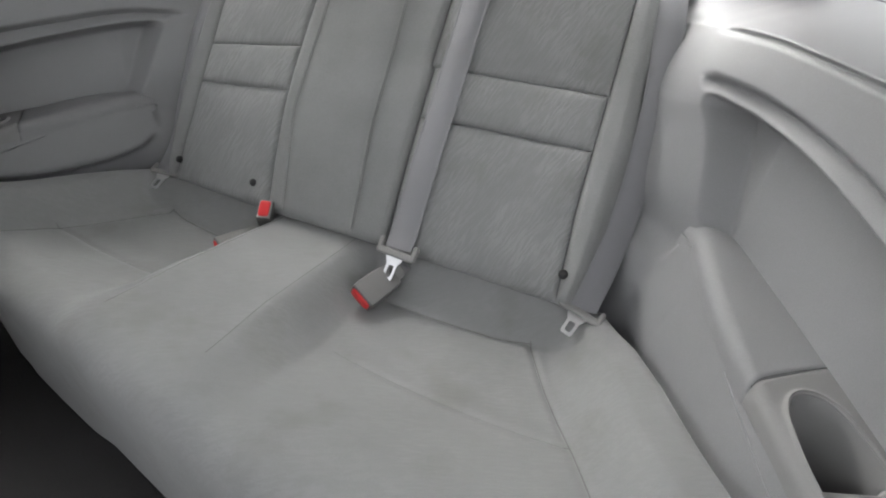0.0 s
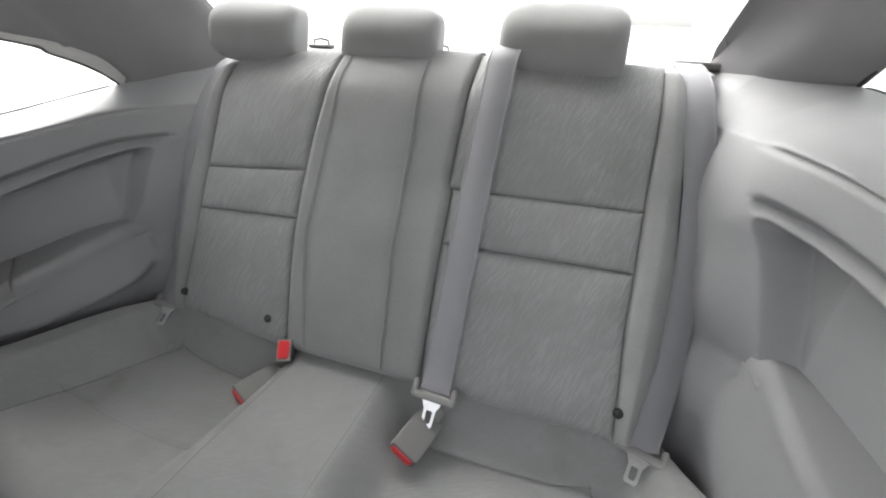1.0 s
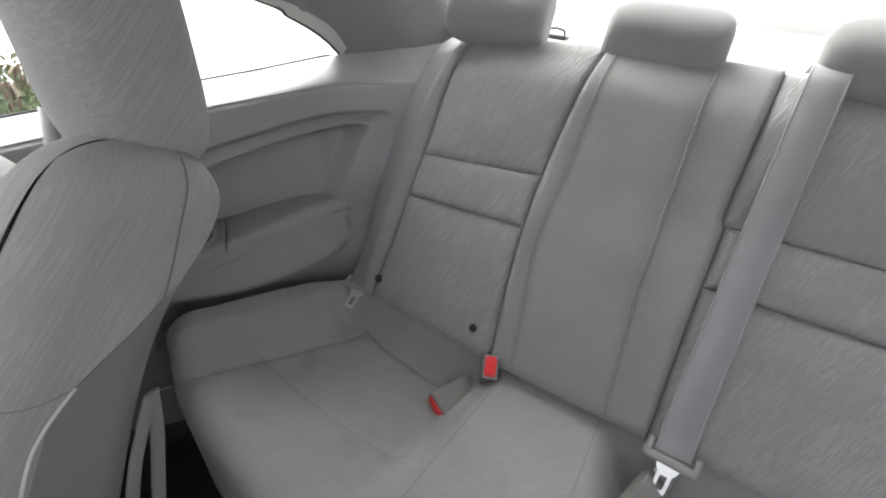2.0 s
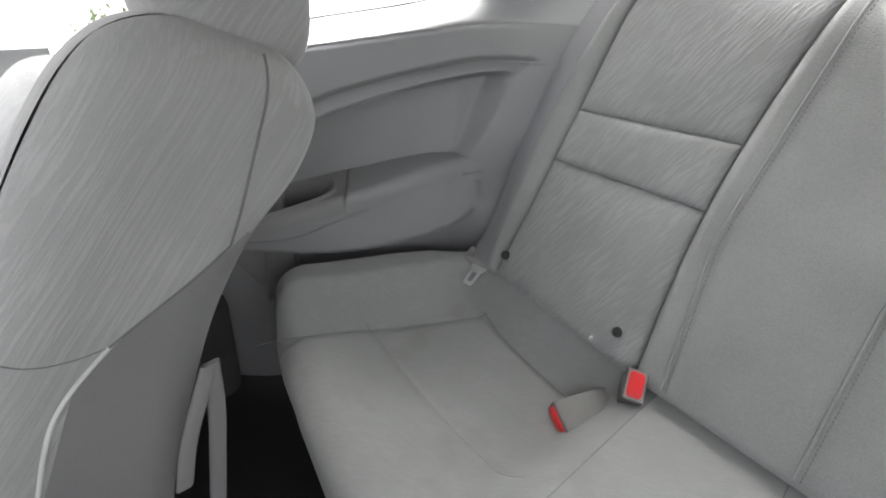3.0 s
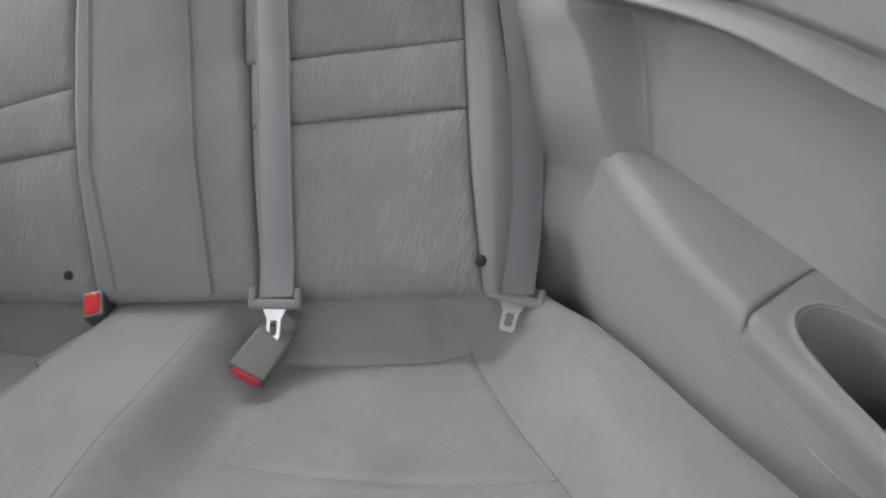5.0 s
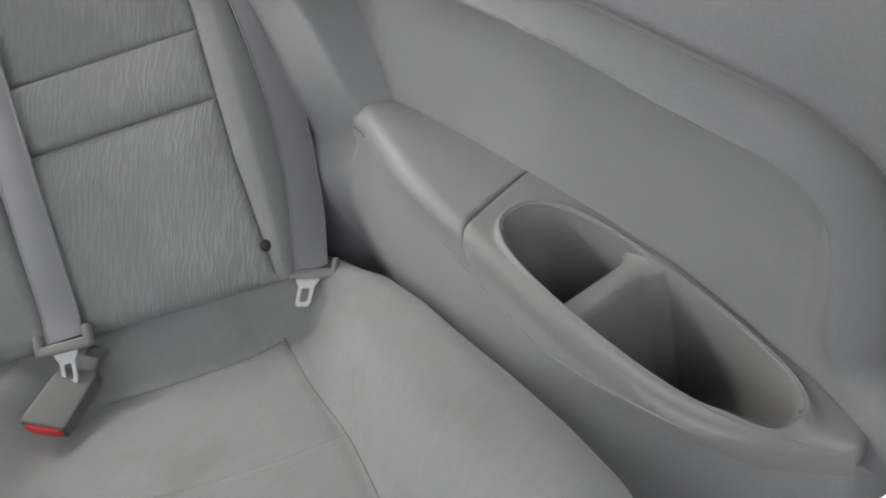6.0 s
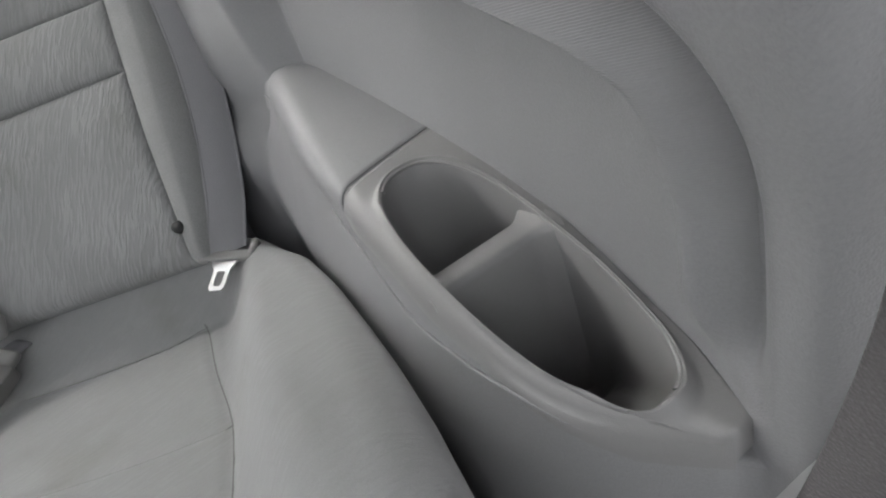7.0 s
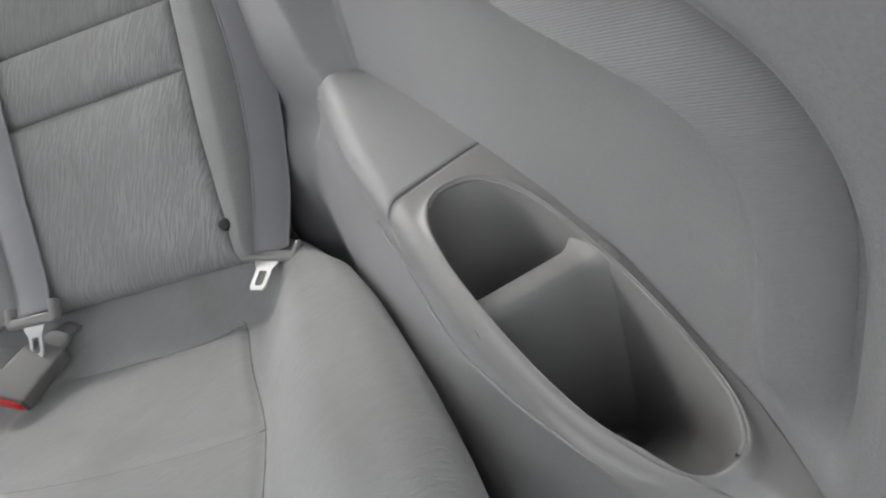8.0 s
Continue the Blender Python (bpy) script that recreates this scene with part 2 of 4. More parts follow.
def glass_material():
    mat = bpy.data.materials.new("glass")
    mat.use_nodes = True
    bs = mat.node_tree.nodes["Principled BSDF"]
    bs.inputs["Transmission Weight"].default_value, bs.inputs["Roughness"].default_value, bs.inputs["IOR"].default_value = 1.0, 0.0, 1.45
    bs.inputs["Base Color"].default_value = (0.93, 0.95, 0.94, 1)
    return mat


glass = glass_material()

# ---- rear seat ----
LEAN = radians(25)
BY, BZ = math.sin(LEAN), math.cos(LEAN)
BACK_N = np.array([0, -BZ, BY])


def on_back(x, s, h=0.0):
    """A point of the rear backrest: x across, s up along it, h out of it."""
    # the bench back is slightly bowed and leans more on one side
    k = min(s, 0.28)
    dy = float(np.interp(x, [-0.42, -0.16, 0.13, 0.42], [0.008, -0.026 + 0.06 * k, -0.030 + 0.10 * k, -0.035 + 0.21 * k]))
    dz = float(np.interp(x, [-0.42, -0.16, 0.13, 0.42], [-0.07 * k, 0.012, 0.014, 0.012]))
    return np.array([x, s * BY + dy, 0.36 + s * BZ + dz]) + BACK_N * h


def edge_steps(n, size, r):
    """Steps from 0 to 1 that crowd towards both ends, where a pad rolls over."""
    e = min(0.45, r / size)
    a = e * (1 - np.cos(np.linspace(0, math.pi / 2, 6)))
    mid = np.linspace(e, 1 - e, n)[1:-1]
    return np.concatenate([a, mid, 1 - a[::-1]])


def pad(name, where, across, along, r, puff, mat, parent, n=(16, 16), depth=0.03, radii=None, label=""):
    """A stuffed pad: where(u, v) gives a point and its normal; r: how it rolls over at its edges (left, right, low, high)."""
    rl, rr, rb, rt = radii or (r, r, r, r)
    us, vs = edge_steps(n[0], across, max(rl, rr)), edge_steps(n[1], along, max(rb, rt))

    def roll(d, q):
        t = min(max(d, 0.0), q)
        return -q + math.sqrt(max(q * q - (q - t) ** 2, 0.0))

    pts = np.zeros((len(us) + 2, len(vs) + 2, 3))
    for i in range(len(us) + 2):
        for j in range(len(vs) + 2):
            u, v = us[min(max(i - 1, 0), len(us) - 1)], vs[min(max(j - 1, 0), len(vs) - 1)]
            p, nrm = where(u, v)
            h = puff * (1 - (2 * u - 1) ** 4) * (1 - (2 * v - 1) ** 4)
            h += min(roll(u * across, rl), roll((1 - u) * across, rr), roll(v * along, rb), roll((1 - v) * along, rt))
            if i in (0, len(us) + 1) or j in (0, len(vs) + 1):
                h -= depth
            pts[i, j] = p + nrm * h
    return part(name, grid(name, pts), mat, parent, label)


def outer_edge(s):
    """Half width of the backrest at the height s."""
    return float(np.interp(s, [-0.04, 0.0, 0.07, 0.19, 0.33, 0.45, 0.5], [0.432, 0.441, 0.451, 0.454, 0.444, 0.426, 0.410]))


def insert_edge(s):
    return float(np.interp(s, [-0.04, 0.0, 0.1, 0.26, 0.4, 0.5], [0.406, 0.403, 0.396, 0.394, 0.393, 0.389]))


def split_edge(s, side):
    b = 0.024 * math.sin(math.pi * min(max((s + 0.04) / 0.54, 0), 1))
    return 0.138 + b if side < 0 else 0.112 - 0.3 * b - 0.007 * float(smooth01(s, 0.258, 0.266))


S_LOW, S_MID, S_HIGH, S_TOP = -0.043, 0.178, 0.262, 0.497


def belly(x, s):
    """The slow swell of the backrest."""
    return 0.012 * math.sin(math.pi * min(max((s + 0.05) / 0.6, 0), 1)) - 0.03 * smooth01(s, 0.40, 0.52)


def back_patch(left, right, s0, s1, side):
    def where(u, v):
        s = s0 + (s1 - s0) * v
        x = left(s) + (right(s) - left(s)) * u
        return on_back(side * x, s, float(belly(x, s))), BACK_N
    return where


rear_seat = thing("rear_seat", "grey fabric rear bench seat with three backrests and scooped cushion", "car seat")


def back_body(inner, outer, label):
    """The closed body behind the pads of one backrest."""
    pts = []
    steps = (S_LOW + 0.012, 0.1, 0.25, 0.4, S_TOP - 0.02)
    for h in (-0.035, -0.10):
        pts.append([on_back(inner(s), s, h) for s in steps] + [on_back(outer(s), s, h) for s in reversed(steps)])
    n = len(pts[0])
    faces = [(i, (i + 1) % n, n + (i + 1) % n, n + i) for i in range(n)] + [tuple(range(n)), tuple(range(2 * n - 1, n - 1, -1))]
    return part("backrest", mesh_of("backrest", pts[0] + pts[1], faces, False), fabric_plain, rear_seat, label)


def outboard_back(side, label):
    inner = lambda s: split_edge(s, side)
    t = back_body(lambda s: side * (inner(s) + 0.004), lambda s: side * (outer_edge(s) - 0.008), label)
    w = 0.27
    pad("lower_panel", back_patch(inner, insert_edge, S_LOW, S_MID, side), w, S_MID - S_LOW, 0.007, 0.006, fabric_insert, t, radii=(0.012, 0.008, 0.022, 0.009), n=(22, 18))
    pad("middle_panel", back_patch(inner, insert_edge, S_MID, S_HIGH, side), w, S_HIGH - S_MID, 0.006, 0.005, fabric_insert, t, radii=(0.012, 0.008, 0.009, 0.009), n=(22, 10))
    pad("upper_panel", back_patch(inner, insert_edge, S_HIGH, S_TOP, side), w, S_TOP - S_HIGH, 0.006, 0.005, fabric_insert, t, radii=(0.012, 0.008, 0.009, 0.03), n=(22, 18), depth=0.06)

    def bolster(u, v):
        s = S_LOW + (S_TOP - 0.012 - S_LOW) * v
        x = insert_edge(s) + (outer_edge(s) - insert_edge(s)) * u
        return on_back(side * x, s, float(belly(x, s)) + 0.006 * math.sin(math.pi * u)), BACK_N
    pad("bolster", bolster, 0.055, S_TOP - S_LOW, 0.01, 0.0, fabric_plain, t, radii=(0.008, 0.03, 0.022, 0.03), n=(8, 40), depth=0.06)
    return t


def button(x, s):
    bm = bmesh.new()
    bmesh.ops.create_cone(bm, cap_ends=True, segments=20, radius1=0.0075, radius2=0.0062, depth=0.005)
    m = Matrix.Translation(on_back(x, s, 0.0075)) @ Vector(BACK_N).to_track_quat("Z", "Y").to_matrix().to_4x4()
    bmesh.ops.transform(bm, matrix=m, verts=bm.verts)
    return bm


back_left = outboard_back(-1, "grey fabric rear backrest with pressed streaks beside the side trim")
back_right = outboard_back(1, "grey fabric rear backrest, slightly stained, with belt across it")
part("button", button(-0.398, 0.0), black_rubber, back_left, "small black fastener")
part("button", button(-0.181, 0.0), black_rubber, back_left, "small black fastener")
part("button", button(0.406, 0.0), black_rubber, back_right, "small black fastener")

# middle section: a smooth panel between two narrow wings, with stitched seams
back_mid = back_body(lambda s: -split_edge(s, -1) + 0.003, lambda s: split_edge(s, 1) - 0.003, "plain grey fabric middle backrest with double stitched seams")
st_left = lambda s: float(np.interp(s, [-0.04, 0.15, 0.43, 0.5], [-0.102, -0.136, -0.126, -0.118]))
st_right = lambda s: float(np.interp(s, [-0.04, 0.15, 0.43, 0.5], [0.044, 0.026, 0.020, 0.020]))


def mid_patch(a, b, extra):
    def where(u, v):
        s = S_LOW + (S_TOP + 0.004 - S_LOW) * v
        x = a(s) + (b(s) - a(s)) * u
        return on_back(x, s, float(belly(x, s)) + extra + 0.006), BACK_N
    return where


pad("centre_panel", mid_patch(st_left, st_right, 0.0), 0.17, 0.54, 0.004, 0.004, fabric_plain, back_mid, radii=(0.0006, 0.0006, 0.022, 0.03), n=(16, 40), depth=0.06)
pad("side_wing", mid_patch(lambda s: -split_edge(s, -1), st_left, -0.001), 0.03, 0.54, 0.004, 0.0, fabric_plain, back_mid, radii=(0.014, 0.0006, 0.022, 0.03), n=(6, 40), depth=0.06)
pad("side_wing", mid_patch(st_right, lambda s: split_edge(s, 1), -0.001), 0.08, 0.54, 0.004, 0.0, fabric_plain, back_mid, radii=(0.0006, 0.014, 0.022, 0.03), n=(8, 40), depth=0.06)
for line in (lambda s: st_left(s) + 0.002, lambda s: st_right(s) + 0.002):
    # a rolled welt and a row of short stitches beside it
    run = [on_back(line(s), s, float(belly(0, s)) + 0.0060) for s in np.linspace(-0.03, 0.47, 70)]
    part("welt", tube("welt", run, 0.0020, 8), fabric_plain, back_mid, "narrow rolled welt")
    stitches = bmesh.new()
    for s in np.arange(-0.03, 0.465, 0.0052):
        a, b = (Vector(on_back(line(q) + 0.0058, q, float(belly(0, q)) + 0.0084)) for q in (s, s + 0.0034))
        m = Matrix.Translation((a + b) / 2) @ (b - a).to_track_quat("Y", "Z").to_matrix().to_4x4()
        bmesh.ops.create_cube(stitches, size=1.0, matrix=m @ Matrix.Diagonal((0.0009, (b - a).length, 0.0009, 1)))
    part("stitching", stitches, seam_pale, back_mid, "row of short stitches")


# ---- rear headrests ----
def headrest_shape(p):
    q = p.copy()
    # leaning back, fuller at the front, tapering to the rear
    k = np.clip(p[..., 1] / 0.1 + 0.5, 0, 1)
    q[..., 0] *= 1 - 0.14 * k
    q[..., 2] *= 1 - 0.18 * k
    q[..., 1] += 0.22 * p[..., 2] + np.where(p[..., 2] < 0, 0.050, 0.022) * np.abs(p[..., 2] / 0.059) ** 2.2 * (1 - k)
    return q


def rear_headrest(x, width, z, tall):
    t = thing("headrest", "grey fabric rear headrest above the backrest", "headrest", "rear headrests")
    t.location = (x, 0.248, z)
    part("cushion", rounded_block("cushion", (width, 0.105, tall), 4.4, 48, 28, headrest_shape), fabric_head, t)
    for dx in (-0.055, 0.055):
        part("post", tube("post", [(dx, 0.0, -0.05), (dx, -0.02, -0.10)], 0.005), steel, t, "thin steel post")
    return t


rear_headrest(-0.348, 0.200, 0.822, 0.120)
rear_headrest(-0.062, 0.188, 0.819, 0.122)
rear_headrest(0.232, 0.206, 0.826, 0.132)

# ---- rear cushion ----


def half_width(y, side=1):
    left = np.interp(y, [-0.47, -0.38, -0.33, -0.26, -0.20, -0.12, -0.06, -0.03, 0.03], [0.645, 0.640, 0.632, 0.617, 0.602, 0.572, 0.542, 0.515, 0.470])
    right = np.interp(y, [-0.47, -0.38, -0.33, -0.26, -0.20, -0.12, -0.06, -0.03, 0.03], [0.684, 0.678, 0.662, 0.636, 0.611, 0.575, 0.542, 0.515, 0.470])
    return np.where(np.asarray(side) > 0, right, left)


def front_edge(x):
    return np.interp(x, [-0.66, -0.60, -0.55, -0.49, -0.40, -0.30, -0.2, 0.0, 0.1, 0.2, 0.45, 0.66], [-0.30, -0.325, -0.350, -0.370, -0.390, -0.404, -0.416, -0.444, -0.456, -0.466, -0.466, -0.43])


def side_seam(y, x):
    """Where the bolster of the cushion is sewn on, a little further out on one side."""
    return np.interp(y, [-0.39, -0.32, -0.23, -0.14, -0.047], [0.51, 0.497, 0.472, 0.430, 0.385]) + np.where(x > 0, np.interp(y, [-0.39, -0.32, -0.23, -0.14], [0.035, 0.022, 0.008, 0.0]), 0.0)


def seat_height(x, y):
    ax = np.abs(x)
    f = np.clip(-y / 0.42, 0, 1)
    low = 0.264 + 0.035 * smooth01(f, 0.45, 0.95)
    inner = 0.082 + 0.012 * f
    k_in = 1 - smooth01(np.abs(x + 0.03), inner - 0.006, inner + 0.060 + 0.02 * f)
    seam = 0.395 + 0.14 * f + np.where(x > 0, 0.03 * smooth01(f, 0.45, 1.0), 0.0)
    k_out = smooth01(ax, seam - 0.005, seam + 0.075) * (1 - 0.25 * smooth01(f, 0.5, 1.0))
    z = low + (0.326 - low) * k_in * (1 - 0.35 * smooth01(f, 0.6, 1)) + 0.062 * k_out
    # rise to the backrest
    ys = -0.060 - 0.018 * (1 - smooth01(ax, 0.15, 0.42))
    rear = np.clip((y - ys) / (-0.004 - ys), 0, 1) ** 1.25
    z = z + (0.327 - z) * rear
    # creases where the panels are sewn together
    side = side_seam(y, x)
    z = z - 0.0032 * np.exp(-((ax - side) / 0.006) ** 2) * smooth01(-y, 0.045, 0.06)
    back = np.interp(ax, [0.16, 0.25, 0.33, 0.39], [-0.078, -0.074, -0.066, -0.052])
    z = z - 0.0032 * np.exp(-((y - back) / 0.005) ** 2) * smooth01(ax, 0.14, 0.17) * (1 - smooth01(ax, 0.38, 0.41))
    fore = np.interp(ax, [0.15, 0.25, 0.36, 0.48], [-0.236, -0.243, -0.240, -0.226])
    z = z - 0.002 * np.exp(-((y - fore) / 0.006) ** 2) * smooth01(ax, 0.14, 0.18) * (1 - smooth01(ax, 0.46, 0.49))
    return z


def cushion_skew(x):
    """The cushion follows the slightly turned line of the backrest."""
    return float(np.interp(x, [-0.42, 0.42], [0.016, -0.030]))


def cushion_sheet(nx, ny):
    us = np.linspace(-1, 1, nx)
    vs = np.linspace(0, 1, ny)
    pts = np.zeros((nx, ny, 3))
    for i, u in enumerate(us):
        for j, v in enumerate(vs):
            yf = float(front_edge(u * 0.66))
            y = 0.015 + (yf - 0.015) * v
            x = u * float(half_width(y, u))
            z = float(seat_height(x, y))
            # rolled edges: front and outer sides
            df, ds = (1 - v) * (0.015 - yf), (1 - abs(u)) * float(half_width(y, u))
            for d, r in ((df, 0.05), (ds, 0.035)):
                t = min(d, r)
                z += -r + math.sqrt(max(r * r - (r - t) ** 2, 0))
            pts[i, j] = (x, y + cushion_skew(x), z)
    return pts


top = cushion_sheet(301, 171)
# front and side skirts
full = np.zeros((top.shape[0] + 2, top.shape[1] + 1, 3))
full[1:-1, :-1] = top
full[0, :-1], full[-1, :-1] = top[0] - (0, 0, 0.14), top[-1] - (0, 0, 0.14)
full[1:-1, -1] = top[:, -1] - (0, -0.03, 0.19)
full[0, -1], full[-1, -1] = full[0, -2] + (0, 0.03, -0.05), full[-1, -2] + (0, 0.03, -0.05)
cushion = part("cushion", grid("cushion", full), fabric_cushion, rear_seat, "grey fabric bench cushion with two scooped places")


def on_cushion(x, y, h=0.0015):
    return (x, y + cushion_skew(x), float(seat_height(x, y)) + h)


def seam_line(pts, n=40, h=0.0002, r=0.0007, mat=seam_pale, name="seam"):
    run = curve_points([(p[0], p[1], 0) for p in pts], n)
    part(name, tube(name, [on_cushion(p[0], p[1], h) for p in run], r, 6), mat, cushion, "thin sewn seam")


for m in (-1, 1):
    seam_line([(m * 0.16, -0.078), (m * 0.25, -0.074), (m * 0.33, -0.066), (m * 0.39, -0.052)])
    seam_line([(m * float(side_seam(y, m)), y) for y in (-0.05, -0.14, -0.23, -0.32, -0.39)])
    seam_line([(m * 0.15, -0.236), (m * 0.25, -0.243), (m * 0.36, -0.240), (m * 0.48, -0.226)], h=-0.0003, r=0.0005)
    seam_line([(m * 0.076 - 0.03, -0.02), (m * 0.080 - 0.03, -0.12), (m * 0.084 - 0.03, -0.26), (m * 0.090 - 0.03, -0.37)], h=-0.0002, r=0.0006)

# ---- side trim, the same on both sides ----
O_SIDE = np.array([0.535, 0.139, 0.0])
D_SIDE = np.array([0.38412, -0.92328, 0.0])
N_SIDE = np.array([0.92328, 0.38412, 0.0])


def on_side(u, z, off, m):
    p = O_SIDE + D_SIDE * u + N_SIDE * off
    return np.array([m * p[0], p[1], z])


ARCS = {1: [(0.0, 0.668), (0.06, 0.661), (0.14, 0.648), (0.21, 0.633), (0.29, 0.612), (0.37, 0.586), (0.46, 0.558), (0.532, 0.528), (0.575, 0.506), (0.593, 0.492), (0.606, 0.476), (0.614, 0.456), (0.618, 0.432), (0.619, 0.40), (0.618, 0.345)],
        -1: [(-0.05, 0.632), (0.0, 0.628), (0.07, 0.622), (0.13, 0.611), (0.218, 0.590), (0.305, 0.567), (0.36, 0.546), (0.46, 0.515), (0.54, 0.492), (0.592, 0.47), (0.618, 0.445), (0.632, 0.42), (0.636, 0.335)]}
ARCS = {m: curve_points(pts, 140) for m, pts in ARCS.items()}
SLOTS = {m: curve_points([(-0.02, 0.714 + d), (0.09, 0.706 + d), (0.17, 0.694 + d), (0.30, 0.673 + d), (0.42, 0.655 + d), (0.52, 0.638 + d), (0.66, 0.61 + d)], 90) for m, d in ((1, 0.014), (-1, -0.030))}


def dist_to(line, U, Z):
    best = np.full(U.shape, 9.0)
    for (ax, ay), (bx, by) in zip(line[:-1], line[1:]):
        dx, dy = bx - ax, by - ay
        t = np.clip(((U - ax) * dx + (Z - ay) * dy) / (dx * dx + dy * dy + 1e-12), 0, 1)
        best = np.minimum(best, np.hypot(U - ax - t * dx, Z - ay - t * dy))
    return best


def inside(poly, U, Z):
    odd = np.zeros(U.shape, bool)
    for (ax, ay), (bx, by) in zip(poly, np.roll(poly, -1, axis=0)):
        cond = (ay > Z) != (by > Z)
        xi = (bx - ax) * (Z - ay) / (by - ay + 1e-12) + ax
        odd ^= cond & (U < xi)
    return odd


def soft(x, xs, ys, w=0.011):
    """A profile through the given points with its corners rounded off."""
    k = np.linspace(-2, 2, 9)
    g = np.exp(-0.5 * k * k)
    return sum(wt * np.interp(x + w * d, xs, ys) for d, wt in zip(k, g / g.sum()))


# the armrest on the passenger's side sits further back
SET_BACK = {1: 0.0, -1: 0.05}


def arm_z(u, m=1):
    z = soft(u, [0.05, 0.138, 0.25, 0.345, 0.41, 0.5, 0.6, 0.62], [0.497, 0.482, 0.437, 0.406, 0.387, 0.359, 0.329, 0.324])
    return z + (0.0 if m > 0 else 1.0) * np.interp(u, [0.12, 0.22, 0.31, 0.41, 0.6], [-0.025, -0.008, 0.003, 0.010, 0.015])


def arm_in(u, m=1):
    return soft(u + SET_BACK[m], [-0.2, -0.03, 0.03, 0.12, 0.16, 0.2, 0.255, 0.331, 0.39, 0.45, 0.50, 0.54, 0.565, 0.585, 0.602, 0.618], [-0.070, -0.082, -0.074, -0.030, -0.035, -0.043, -0.048, -0.047, -0.045, -0.043, -0.036, -0.029, -0.021, -0.011, 0.003, 0.020])


def arm_out(u, m=1):
    return soft(u + SET_BACK[m], [0.05, 0.115, 0.14, 0.165, 0.25, 0.347, 0.42, 0.487, 0.54, 0.588, 0.606, 0.618], [-0.03, -0.022, 0.006, 0.018, 0.037, 0.049, 0.054, 0.052, 0.045, 0.036, 0.031, 0.022])


def low_off(u, drop=0.0, m=1):
    """How far the wall under the armrest stands out of the plane of the trim, and how it leans in lower down."""
    v = u + SET_BACK[m]
    lean = soft(v, [-0.05, 0.05, 0.15, 0.25, 0.32, 0.5, 0.58, 0.6], [0.050, 0.054, 0.046, 0.026, 0.022, 0.026, 0.012, 0.0])
    return arm_in(u, m) + 0.0005 - lean * smooth01(drop, 0.0, np.interp(v, [0.0, 0.12, 0.2, 0.3], [0.09, 0.12, 0.15, 0.14]))


def recess_rear(z, m=1):
    return np.interp(z, [0.44, 0.49, 0.53, 0.57, 0.61, 0.66], [0.15, 0.122, 0.108, 0.092, 0.072, 0.040]) - SET_BACK[m]


def trim_base(U, Z, m=1):
    """Towards the seat the trim comes inwards out of its plane."""
    U = U + SET_BACK[m]
    high = soft(U, [-0.26, -0.10, -0.03, 0.03, 0.06, 0.09, 0.13, 0.18, 0.24], [-0.060, -0.070, -0.068, -0.056, -0.044, -0.028, -0.012, -0.004, 0.0])
    low = soft(U, [-0.26, -0.10, -0.03, 0.03, 0.06, 0.09, 0.122, 0.17, 0.22, 0.28], [-0.060, -0.078, -0.082, -0.074, -0.064, -0.046, -0.029, -0.013, -0.003, 0.0])
    k = smooth01(Z, 0.49, 0.62)
    return low + (high - low) * k + 0.024 * smooth01(U, 0.50, 0.61) * (1 - smooth01(Z, 0.42, 0.56))


